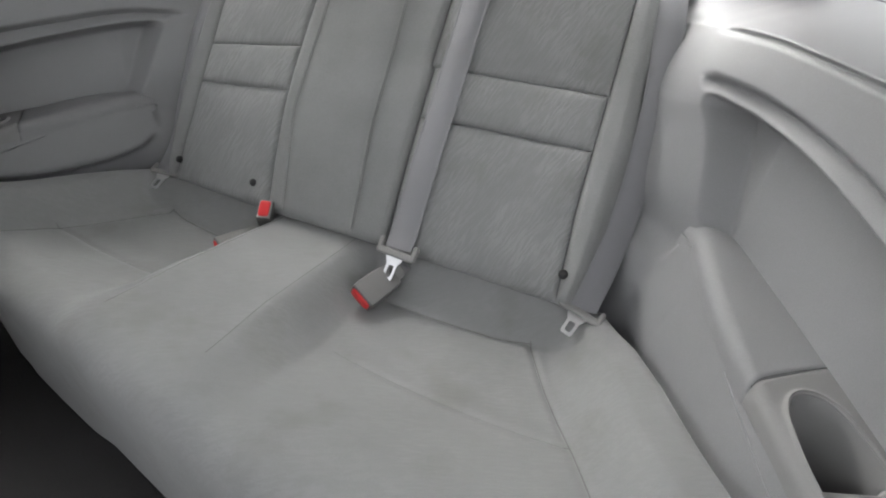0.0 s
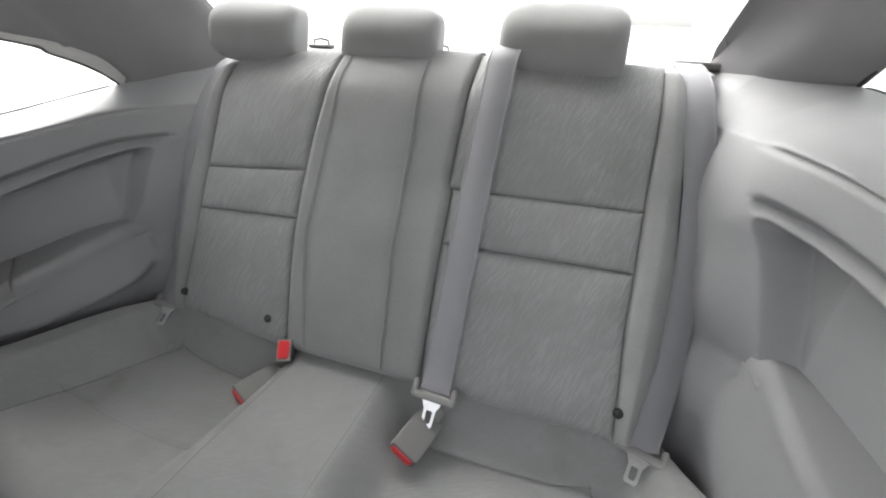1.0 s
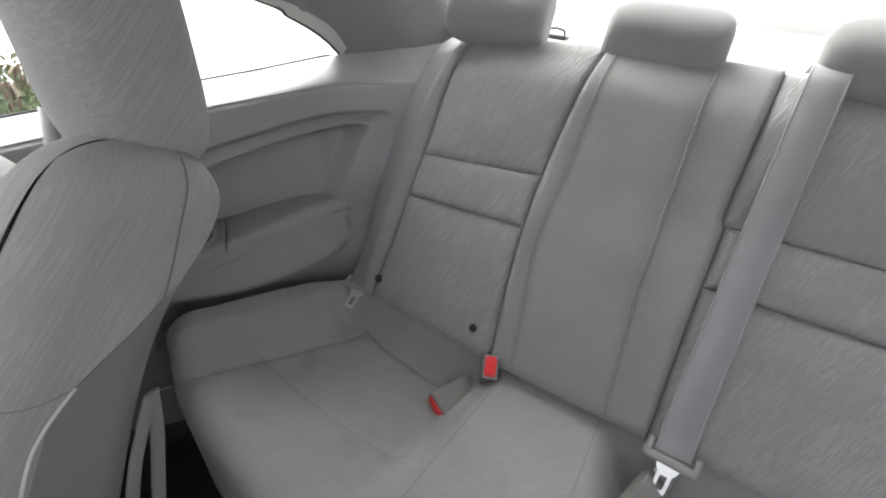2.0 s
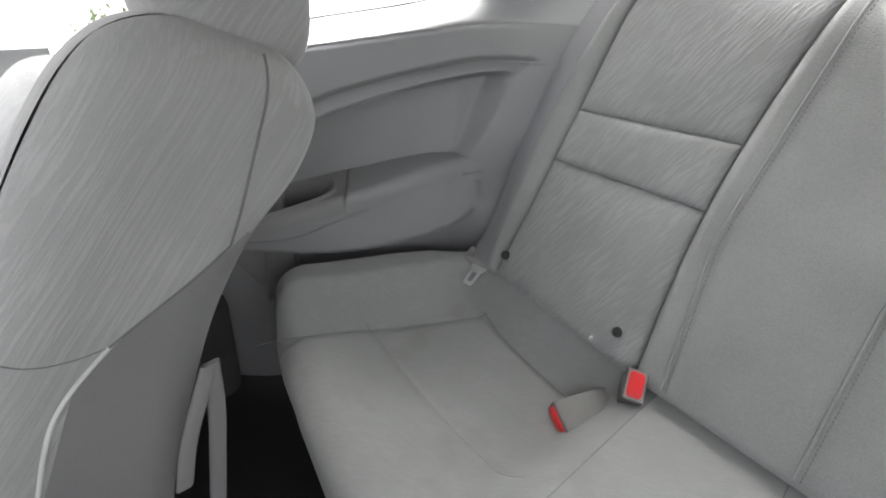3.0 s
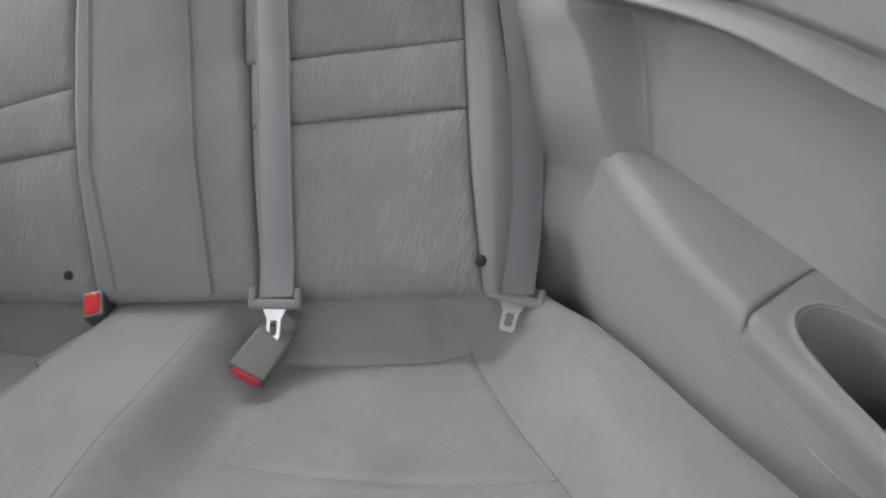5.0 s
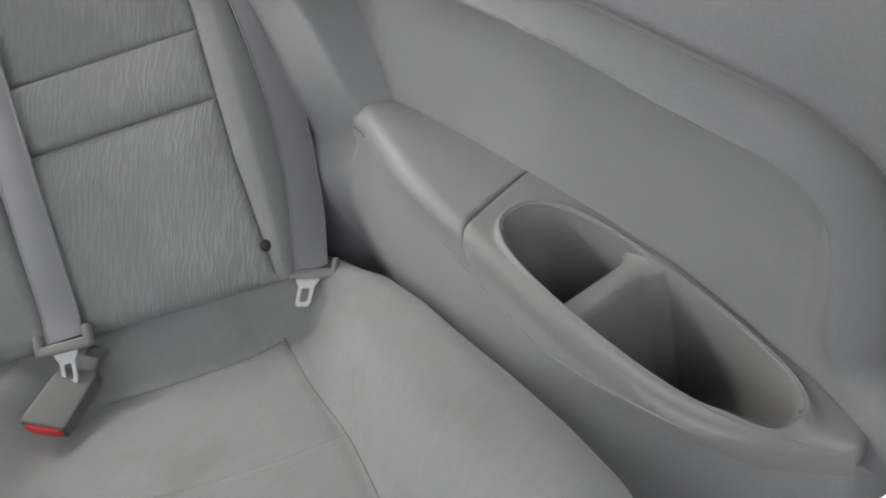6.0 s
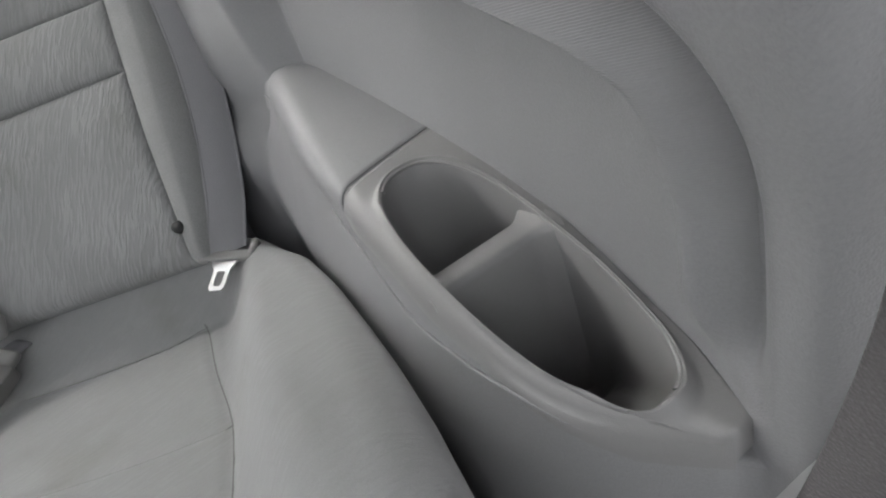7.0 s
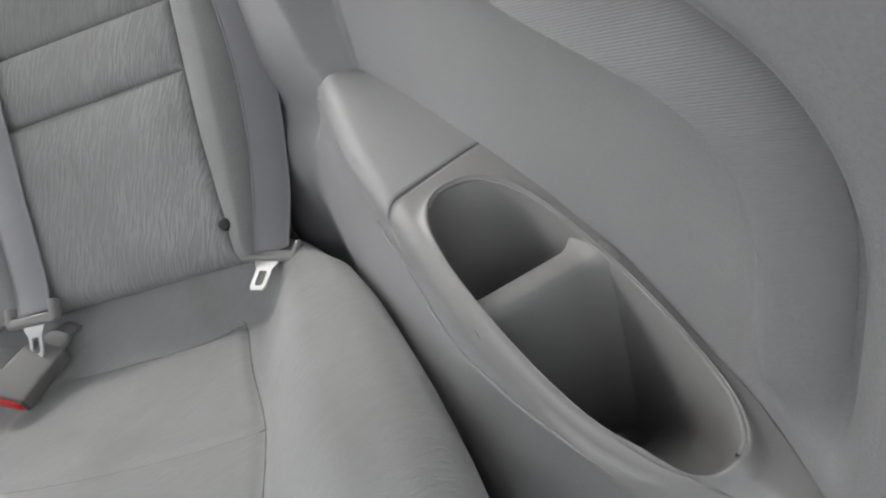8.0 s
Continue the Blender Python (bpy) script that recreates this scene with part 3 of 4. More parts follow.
def side_offset(U, Z, sill, shoulder, m):
    # shoulder that falls away outwards to the window
    slot_z = np.interp(U, SLOTS[m][:, 0], SLOTS[m][:, 1])
    top = sill(U)
    k = np.clip((Z - slot_z) / np.maximum(top - slot_z, 0.004), 0, 1)
    base = trim_base(U, Z, m) * (1 - smooth01(Z, 0.615, top + 0.01))
    off = base + shoulder(U) * k ** 1.15
    # the slot: a soft dip, then the lower part stands a little further out
    step = 0.009 * smooth01(slot_z - Z, -0.004, 0.003) - 0.009
    dip = 0.010 * np.exp(-((Z - slot_z) / 0.004) ** 2)
    off = off + (step + dip) * smooth01(U, -0.02, 0.05)
    # scooped recess under the arc, as deep as the armrest is wide
    d = dist_to(ARCS[m], U, Z)
    inn = inside(np.vstack([ARCS[m], [(0.45, 0.20), (0.05, 0.20), (0.0, 0.45)]]), U, Z)
    wide = np.interp(U, [0.05, 0.2, 0.4, 0.55, 0.62], [0.014, 0.018, 0.024, 0.026, 0.020])
    za = arm_z(U, m)
    full = np.maximum(arm_out(U, m), 0.012) + 0.10 * np.clip(Z - za, 0, 0.2)
    band = 0.014 - 0.014 * np.clip(d / wide, 0, 1) ** 1.2
    ur = recess_rear(Z, m)
    # rounded corner between the arc and the upright rear edge
    corner = 1 - np.hypot(np.clip(1 - (d - wide + 0.004) / 0.022, 0, 2), np.clip(1 - (U - ur) / 0.024, 0, 2))
    ramp = smooth01(corner, 0.0, 1.0)
    scoop = np.where(inn, band * (1 - ramp) * smooth01(U, ur, ur + 0.010) + (full - off) * ramp, 0.0)
    roll = np.where(inn, 0.0, 0.014 * (1 - np.clip(d / 0.012, 0, 1)) ** 1.4) * smooth01(U + SET_BACK[m], 0.03, 0.07)
    roll = roll + 0.002 * np.exp(-(d / 0.003) ** 2) * smooth01(U + SET_BACK[m], 0.03, 0.07)
    up = off + scoop + roll
    # along the armrest the wall keeps to its edge
    hug = (1 - smooth01(Z - za, 0.01, np.interp(U, [0.45, 0.6], [0.10, 0.05]))) * smooth01(U + SET_BACK[m], 0.42, 0.50) * (1 - smooth01(U + SET_BACK[m], 0.616, 0.632))
    up = up + (arm_out(U, m) + 0.003 - up) * hug
    low = low_off(U, za - Z, m)
    if m < 0:
        edge = curve_points([(0.0, 0.43), (0.08, 0.395), (0.115, 0.368), (0.177, 0.347), (0.25, 0.333), (0.317, 0.328), (0.45, 0.336), (0.66, 0.345)], 80)
        under = np.interp(U, edge[:, 0], edge[:, 1])
        low = low + (0.026 - low * 0.2) * smooth01(under - Z, 0.0, 0.02) * smooth01(U, 0.06, 0.13)
    return up, low


SILL_OFF = {1: 0.15, -1: 0.125}
CORNER = {1: -0.055, -1: 0.033}


def shoulder_off(U, m):
    """How far the trim reaches outwards at its upper edge."""
    c = CORNER[m]
    return np.interp(U, [-0.26, c - 0.11, c, 0.7], [0.02, 0.06, SILL_OFF[m], SILL_OFF[m]])


def sill_z(U, m):
    if m > 0:
        return np.interp(U, [-0.27, -0.15, -0.055, 0.05, 0.2, 0.45, 0.8], [0.800, 0.796, 0.793, 0.778, 0.752, 0.705, 0.640])
    return np.interp(U, [-0.27, -0.15, 0.033, 0.14, 0.19, 0.30, 0.36, 0.8], [0.775, 0.750, 0.710, 0.689, 0.678, 0.659, 0.647, 0.565])


def side_trim(m, label):
    sb = SET_BACK[m]
    t = thing("side_trim_panel", label, "car trim panel", "rear side trims")
    sill = lambda U: sill_z(U, m)
    shoulder = lambda U: shoulder_off(U, m)
    us = np.linspace(-0.26, 0.70, 446)
    n_low, n_up = 60, 190
    one = np.ones((1, n_low + n_up))
    U = us[:, None] * one
    bottom = np.interp(U, [-0.3, 0.55, 0.600, 0.623, 0.640, 0.655, 0.675, 0.70], [0.03, 0.10, 0.205, 0.268, 0.319, 0.360, 0.408, 0.46] if m > 0 else [0.03, 0.03, 0.03, 0.035, 0.04, 0.045, 0.05, 0.06])
    T = sill(U)
    # rows below the edge of the armrest, then rows above it
    E = np.maximum(arm_z(U, m) - np.interp(U + sb, [0.22, 0.335, 0.36], [0.026, 0.0175, 0.0185]), bottom + 0.002)
    row = np.concatenate([np.linspace(0, 1, n_low), np.linspace(0, 0.84, n_up - 70), np.linspace(0.843, 1, 70)])[None, :]
    upper = (np.arange(n_low + n_up) >= n_low)[None, :]
    Z = np.where(upper, E + (T - E) * row, bottom + (E - bottom) * row)
    up, low = side_offset(U, Z, sill, shoulder, m)
    # past both ends of the armrest the two parts run into each other
    meet = np.maximum(1 - smooth01(U + sb, 0.112, 0.130), smooth01(U + sb, 0.612, 0.628))
    gap = np.clip((E - Z) / 0.05, 0, 1)
    low = low + (up[:, n_low:n_low + 1] - low) * meet * (1 - smooth01(gap, 0, 1))
    off = np.where(upper, up, low)
    # the front edge turns outwards to the door opening
    off = off + 0.05 * smooth01(U, 0.635, 0.672) ** 2
    pts = np.stack([m * (O_SIDE[0] + D_SIDE[0] * U + N_SIDE[0] * off), O_SIDE[1] + D_SIDE[1] * U + N_SIDE[1] * off, Z], -1)
    # the sheet is open under the armrest and its tray
    nv = n_low + n_up
    faces = []
    for i in range(len(us) - 1):
        for j in range(nv - 1):
            if j == n_low - 1 and 0.13 < us[i] + sb < 0.612:
                continue
            faces.append((i * nv + j, (i + 1) * nv + j, (i + 1) * nv + j + 1, i * nv + j + 1))
    part("panel", mesh_of("panel", pts.reshape(-1, 3), faces), trim_plastic, t)
    # ribbed band that follows the arc inside
    arc = ARCS[m][40:134]
    centre = np.array([0.36, 0.36])
    band = np.zeros((len(arc), 8, 3))
    for i, p in enumerate(arc):
        a = arc[max(i - 1, 0)] - arc[min(i + 1, len(arc) - 1)]
        way = np.array([a[1], -a[0]]) / np.linalg.norm(a)
        way = way if np.dot(way, centre - p) > 0 else -way
        wide = float(smooth01(i, 0, 20)) * float(smooth01(len(arc) - 1 - i, 0, 14))
        for j, w in enumerate(np.linspace(0.002, 0.002 + 0.021 * wide, 8)):
            q = p + way * w
            o = side_offset(np.array([[q[0]]]), np.array([[q[1]]]), sill, shoulder, m)[0][0, 0]
            band[i, j] = on_side(q[0], q[1], o - 0.0004, m)
    part("ribbed_band", grid("ribbed_band", band), trim_rib, t, "finely ribbed band along the arc")
    # armrest pad behind the cup tray
    n1, n2 = 40, 26
    pad_pts = np.zeros((n1, n2 + 6, 3))
    for i, u in enumerate(np.linspace(0.119 - sb, 0.3454 - sb, n1)):
        b = float(arm_out(u, m)) + 0.005
        r = float(np.interp(u + sb, [0.22, 0.335], [0.022, 0.0135]))
        for j in range(n2 + 6):
            skew = 0.028 * (0.5 - max(j - 6, 0) / (n2 - 1)) * (u + sb - 0.118) / 0.227
            zu = float(arm_z(u + skew, m))
            a = float(low_off(u, r, m)) - 0.0009
            if j < 6:
                z = zu - 0.036 + (0.036 - r) * j / 5
                o = float(low_off(u, zu - z, m)) + 0.0008 - 0.0017 * j / 5
            else:
                v = ((j - 6) / (n2 - 1)) ** 1.4
                o = a + (b - a) * v
                tt = min((b - a) * v, r)
                zu -= 0.007 * (1 - float(smooth01(u + sb, 0.119, 0.150)))
                z = zu - r + math.sqrt(max(r * r - (r - tt) ** 2, 0)) + 0.003 * math.sin(math.pi * v) * (1 - ((u + sb - 0.118) / 0.2272) ** 2)
            pad_pts[i, j] = on_side(u + skew, z, o, m)
    lip = pad_pts[-1:] - np.array((0, 0, 0.018)) + D_SIDE * (m, 1, 1) * 0.001
    part("armrest", grid("armrest", np.concatenate([pad_pts, lip])), trim_plastic, t, "smooth moulded armrest")
    part("lid_joint", tube("lid_joint", pad_pts[-1, 7:] + np.array((0, 0, 0.0001)), 0.0003, 6), seam_soft, t, "thin dark joint")
    # cup tray
    def spot(a, b):
        u = 0.4825 - sb + 0.1375 * a
        lo, hi = float(arm_in(u, m)), float(arm_out(u, m)) + 0.005
        k = (b + 1) / 2
        return u + 0.014 * (1 - a) * 0.5 * (1 - 2 * k), lo + (hi - lo) * k, float(arm_z(u, m))

    na = 96
    rings = []
    for k in (0, 0.12, 0.24, 0.36, 0.48, 0.6, 0.7, 0.8, 0.88, 0.94, 0.975, 1.0):
        ring_pts = []
        for ph in np.linspace(0, 2 * math.pi, na, endpoint=False):
            c, s = math.cos(ph), math.sin(ph)
            q = 1 / max(abs(c), abs(s))
            e = (abs(c) ** 2.4 + abs(s) ** 2.4) ** (-1 / 2.4)
            oa, ob = c * q, s * q
            u, o, z = spot(oa, ob)
            hu, ho = 0.481 - sb + 0.114 * c * e, 0.009 + 0.003 * c * e + 0.0385 * s * e * (1 - 0.12 * c)
            u, o = u + (hu - u) * k, o + (ho - o) * k
            z = float(arm_z(u, m))
            lo = float(arm_in(u, m))
            d = max(o - lo, 0)
            r = min(0.013 + 0.004 * float(smooth01(u + sb, 0.37, 0.42)), 0.002 + 0.42 * (float(arm_out(u, m)) - lo))
            tt = min(d, r)
            z += -r + math.sqrt(max(r * r - (r - tt) ** 2, 0)) + 0.0035 * smooth01(k, 0.74, 0.92) - 0.0035 * smooth01(k, 0.95, 1.0)
            z += 0.003 * float(smooth01(u + sb, 0.55, 0.58))
            ring_pts.append(on_side(u, z, o - 0.0016, m))
        rings.append(ring_pts)
    skirt_pts = [np.array(p) - np.array((0, 0, 0.016)) for p in rings[0]]
    wall = []
    mid_u, mid_o, mid_z = 0.481 - sb, 0.009, float(arm_z(0.478 - sb, m))
    for drop, shrink in ((0.004, 0.985), (0.012, 0.978), (0.03, 0.965), (0.055, 0.945), (0.080, 0.925), (0.098, 0.90), (0.108, 0.86), (0.114, 0.78), (0.116, 0.6), (0.116, 0.4), (0.116, 0.2)):
        row = []
        for p, ph in zip(rings[-1], np.linspace(0, 2 * math.pi, na, endpoint=False)):
            c0 = on_side(mid_u, p[2], mid_o, m)
            q = c0 + (p - c0) * shrink
            # the floor climbs towards the front end of the tray
            deep = np.interp(math.cos(ph) * shrink, [-1, -0.2, 0.15, 0.42, 1], [1.30, 1.30, 1.20, 0.66, 0.34])
            q[2] = mid_z + (p[2] - mid_z) * shrink - drop * deep
            row.append(q)
        wall.append(row)
    rows = [skirt_pts] + rings + wall
    part("cup_tray", grid("cup_tray", np.array(rows), closed_v=True), grey_trim, t, "moulded cup tray with two deep wells")
    base = np.array(wall[-1])
    mid = base.mean(axis=0)
    part("tray_floor", mesh_of("tray_floor", list(base) + [mid], [(i, (i + 1) % na, na) for i in range(na)]), grey_trim, t)
    # raised joint along the inner side of the armrest
    joint = [on_side(u, float(arm_z(u, m)) - d, float(low_off(u, d, m)) - 0.0008, m) for u, d in zip(np.linspace(0.32, 0.612, 76) - sb, curve_points([(0.033,), (0.040,), (0.046,), (0.038,), (0.025,), (0.019,)], 76)[:, 0])]
    part("joint", tube("joint", joint, 0.0014, 6), trim_plastic, t, "thin raised joint")
    # bright bead round the outer half of the rim
    ring_line = np.array(rings[-1])[list(range(2, 58))] + np.array((0, 0, 0.0006))
    part("rim_bead", tube("rim_bead", ring_line, 0.0016, 8), grey_trim, t, "narrow raised bead")
    # divider between the wells: a thick web with a flat top that widens into the walls
    zd = float(arm_z(0.46 - sb, m))
    A, B = on_side(0.4585 - sb, zd - 0.015, -0.040, m), on_side(0.4625 - sb, zd - 0.008, 0.052, m)
    way = B - A
    side = np.array([way[1], -way[0], 0])
    side /= np.linalg.norm(side)
    prof = [(-0.0185, -0.155), (-0.0145, -0.060), (-0.0125, -0.020), (-0.0118, -0.006), (-0.0105, -0.0016), (-0.0080, 0.0), (0.0, 0.0006), (0.0080, 0.0), (0.0105, -0.0016), (0.0118, -0.006), (0.0125, -0.020), (0.0145, -0.060), (0.0185, -0.155)]
    dv = np.zeros((28, len(prof), 3))
    for i, f in enumerate(np.linspace(0, 1, 28)):
        wide = 1 + 1.1 * float(smooth01(f, 0.74, 1.0)) ** 2 + 0.7 * float(smooth01(0.22 - f, 0.0, 0.22)) ** 2
        for j, (w, z) in enumerate(prof):
            dv[i, j] = A + way * f + side * w * wide + np.array((0, 0, z + 0.005 * float(smooth01(f, 0.8, 1.0))))
    part("divider", grid("divider", dv), grey_trim, t, "flat-topped web between the wells")
    return t


grey_trim = material("grey_trim", (0.218, 0.214, 0.214), 0.45, 0, (500, 0.02), (5, 0.03), 0.15, 1300, 0, 0.0004)
side_trim(1, "grey moulded side trim with armrest and two-well cup tray")
side_trim(-1, "grey moulded side trim with scooped recess and armrest")

# ---- seat belts ----
def tongue(belt_thing, at, down, across):
    """The plastic head and slotted steel plate; down: the way the plate points, across: along the head."""
    d, a = Vector(down).normalized(), Vector(across).normalized()
    nrm = a.cross(d).normalized()
    a = d.cross(nrm)
    m = Matrix.Translation(at) @ Matrix((a, -d, nrm)).transposed().to_4x4()
    head = bmesh.new()
    for size, pos in (((0.066, 0.013, 0.011), (0, 0, 0)), ((0.009, 0.026, 0.012), (-0.0305, 0.008, 0)), ((0.009, 0.026, 0.012), (0.0305, 0.008, 0))):
        piece = box_bm(size, 0.0038, Matrix.Translation(pos))
        me = bpy.data.meshes.new("piece")
        piece.to_mesh(me)
        head.from_mesh(me)
        piece.free()
        bpy.data.meshes.remove(me)
    bmesh.ops.transform(head, matrix=m, verts=head.verts)
    h = part("tongue", head, grey_plastic, belt_thing, "grey plastic belt tongue")
    outline = [(-0.0155, -0.004), (0.0155, -0.004), (0.0135, -0.011), (0.0095, -0.018), (0.0090, -0.040), (0.0068, -0.0445), (-0.0068, -0.0445), (-0.0090, -0.040), (-0.0095, -0.018), (-0.0135, -0.011)]
    hole = [(-0.0038, -0.02), (0.0038, -0.02), (0.0048, -0.021), (0.0048, -0.034), (0.0042, -0.0375), (0.0025, -0.039), (-0.0025, -0.039), (-0.0042, -0.0375), (-0.0048, -0.034), (-0.0048, -0.021)]
    n = len(outline)
    vs = [m @ Vector((x, y, z)) for z in (-0.001, 0.001) for x, y in outline] + [m @ Vector((x, y, z)) for z in (-0.001, 0.001) for x, y in hole]
    fs = []
    for i in range(n):
        j = (i + 1) % n
        fs += [(i, j, n + j, n + i), (2 * n + i, 2 * n + j, 3 * n + j, 3 * n + i), (i, j, 2 * n + j, 2 * n + i), (n + i, n + j, 3 * n + j, 3 * n + i)]
    part("plate", mesh_of("plate", vs, fs, False), steel, h, "slotted steel plate")


def belt(label, line, sides, n=70, width=0.047):
    t = thing("seat_belt", label, "seat belt", "rear seat belts")
    run, sd = curve_points(line, n), curve_points(sides, n)
    sd /= np.linalg.norm(sd, axis=1)[:, None]
    w = part("webbing", ribbon("webbing", run, sd, width, 0.0016), webbing, t)
    for k in (-1, 1):
        part("woven_edge", ribbon("woven_edge", run + sd * k * (width / 2 - 0.002), sd, 0.0036, 0.0024), webbing, w)
    return t


mid_belt = belt("grey webbing belt across the rear backrest with loose tongue", [(0.160, 0.385, 0.802), (0.157, 0.29, 0.816), on_back(0.153, 0.492, 0.004), on_back(0.150, 0.42, 0.020), on_back(0.147, 0.25, 0.024), on_back(0.146, 0.10, 0.02), on_back(0.146, 0.0, 0.016), on_back(0.146, -0.036, 0.02)],
                [(1, 0, 0)] * 8)
tongue(mid_belt, tuple(on_back(0.146, -0.044, 0.022)), (-0.05, -0.55, -0.83), (1, 0.0, 0))
for m in (1, -1):
    b = belt("grey webbing belt hanging beside the rear backrest with loose tongue", [(m * 0.425, 0.375, 0.792 + 0.012 * m), (m * 0.430, 0.285, 0.786 + 0.012 * m), (m * 0.442, 0.22, 0.752 + 0.012 * m), (m * 0.458 + 0.004, 0.147 + 0.006 * m, 0.64 + 0.010 * m), (m * 0.465 + 0.004, 0.081 - 0.003 * m, 0.50 + 0.008 * m), (m * 0.457 + 0.003, 0.018 - 0.018 * m, 0.39 + 0.006 * m), (m * 0.444, -0.030 - 0.024 * m, 0.331)],
             [(1, 0.12 * m, 0), (1, 0.12 * m, 0), (1, 0.15 * m, 0), (0.93, m * 0.38, 0), (0.85, m * 0.52, 0), (0.85, m * 0.52, 0), (0.9, m * 0.25, 0)])
    if m > 0:
        tongue(b, (0.443, -0.056, 0.329), (-0.22, -0.85, -0.36), (0.93, 0.20, -0.04))
    else:
        tongue(b, (-0.438, -0.006, 0.327), (0.12, -0.80, -0.45), (1, 0.12, 0.02))


# ---- buckles ----
def buckle(at, way, up, body_mat, rim_mat, label, size=(0.046, 0.070, 0.026)):
    t = thing("belt_buckle", label, "seat belt buckle", "belt buckles")
    y = Vector(way).normalized()
    z = (Vector(up) - Vector(up).dot(y) * y).normalized()
    x = y.cross(z)
    def taper(p):
        q = p.copy()
        k = np.clip(0.5 - p[..., 1] / size[1], 0, 1)
        q[..., 0] *= 1 - 0.10 * k ** 2
        q[..., 2] = np.where(p[..., 2] > 0, p[..., 2] * (1 - 0.30 * k ** 2), p[..., 2])
        return q
    part("housing", rounded_block("housing", size, 14.0, 48, 28, taper), body_mat, t)
    rim = box_bm((size[0] * 0.95, 0.004, size[2] * 0.90), 0.0016, Matrix.Translation((0, size[1] / 2 - 0.0006, 0)))
    part("rim", rim, rim_mat, t)
    red = part("release_button", rounded_block("release_button", (size[0] * 0.82, 0.012, size[2] * 0.74), 5.0, 28, 14), red_plastic, t, "red push button")
    red.location = (0, size[1] / 2 - 0.001, 0.0006)
    sleeve = rounded_block("sleeve", (0.028, 0.030, 0.014), 4.0, 24, 12)
    s = part("sleeve", sleeve, grey_plastic, t, "short grey strap sleeve")
    s.location = (0, -size[1] / 2 - 0.006, 0.001)
    strap_line = curve_points([(0, -size[1] / 2 + 0.002, 0.001), (0, -size[1] / 2 - 0.022, 0.0), (0, -size[1] / 2 - 0.036, -0.006), (0, -size[1] / 2 - 0.046, -0.020)], 14)
    part("strap", ribbon("strap", strap_line, np.tile([1.0, 0.0, 0.0], (14, 1)), 0.022, 0.0018), webbing, t, "short webbing strap")
    t.matrix_world = Matrix.Translation(at) @ Matrix((x, y, z)).transposed().to_4x4()
    return t


buckle((-0.135, -0.047, 0.319), (0.26, -0.49, 0.80), (-0.78, -0.45, 0.1), dark_plastic, grey_plastic, "dark grey belt buckle with pale-rimmed red button standing at the backrest", (0.040, 0.066, 0.026))
buckle((-0.166, -0.086, 0.277), (-0.38, -0.87, -0.12), (0.25, -0.2, 0.95), mid_plastic, dark_plastic, "mid grey belt buckle with red end lying on the cushion", (0.044, 0.078, 0.026))
buckle((0.135, -0.110, 0.297), (-0.26, -0.90, -0.25), (0.45, -0.3, 0.80), mid_plastic, dark_plastic, "grey belt buckle with red end lying on the cushion")

# ---- shell of the car ----
solid("floor", box_bm((1.83, 2.6, 0.06), 0.0, Matrix.Translation((-0.205, -0.75, -0.03))), carpet, "dark carpeted footwell floor of the car", "floor", "structure")
# dark block added to darken the gap beside the seat by covering lit trim
solid("dark_block_left", box_bm((0.15, 0.40, 0.24), 0.03, Matrix.Translation((-0.775, -0.53, 0.12))), carpet, "added dark block that hides bright strips beside the passenger seat", "door sill", "structure")
solid("wall_rear", box_bm((1.16, 0.03, 0.77), 0.0, Matrix.Translation((0, 0.46, 0.385))), trim_plastic, "hidden panel behind the rear seat", "wall", "structure")
solid("rear_shelf", box_bm((0.96, 0.70, 0.02), 0.006, Matrix.Translation((-0.01, 0.66, 0.782))), roof_cloth, "pale grey parcel shelf under the rear window", "shelf", "structure")


def sheet(name, corners, n, mat, label, category, swell=0.0, kind="structure", thick=0.02):
    """A bent panel through four corners, with thickness."""
    a, b, c, d = (np.array(p, float) for p in corners)
    nrm = np.cross(b - a, d - a)
    nrm /= np.linalg.norm(nrm)
    us = np.linspace(0, 1, n)
    pts = np.array([[(a * (1 - u) + b * u) * (1 - v) + (d * (1 - u) + c * u) * v + nrm * swell * 4 * u * (1 - u) for v in us] for u in us])
    ob = solid(name, grid(name, pts), mat, label, category, kind)
    mod = ob.modifiers.new("thickness", "SOLIDIFY")
    mod.thickness, mod.offset = thick, 1.0 if swell < 0 else -1.0
    return ob


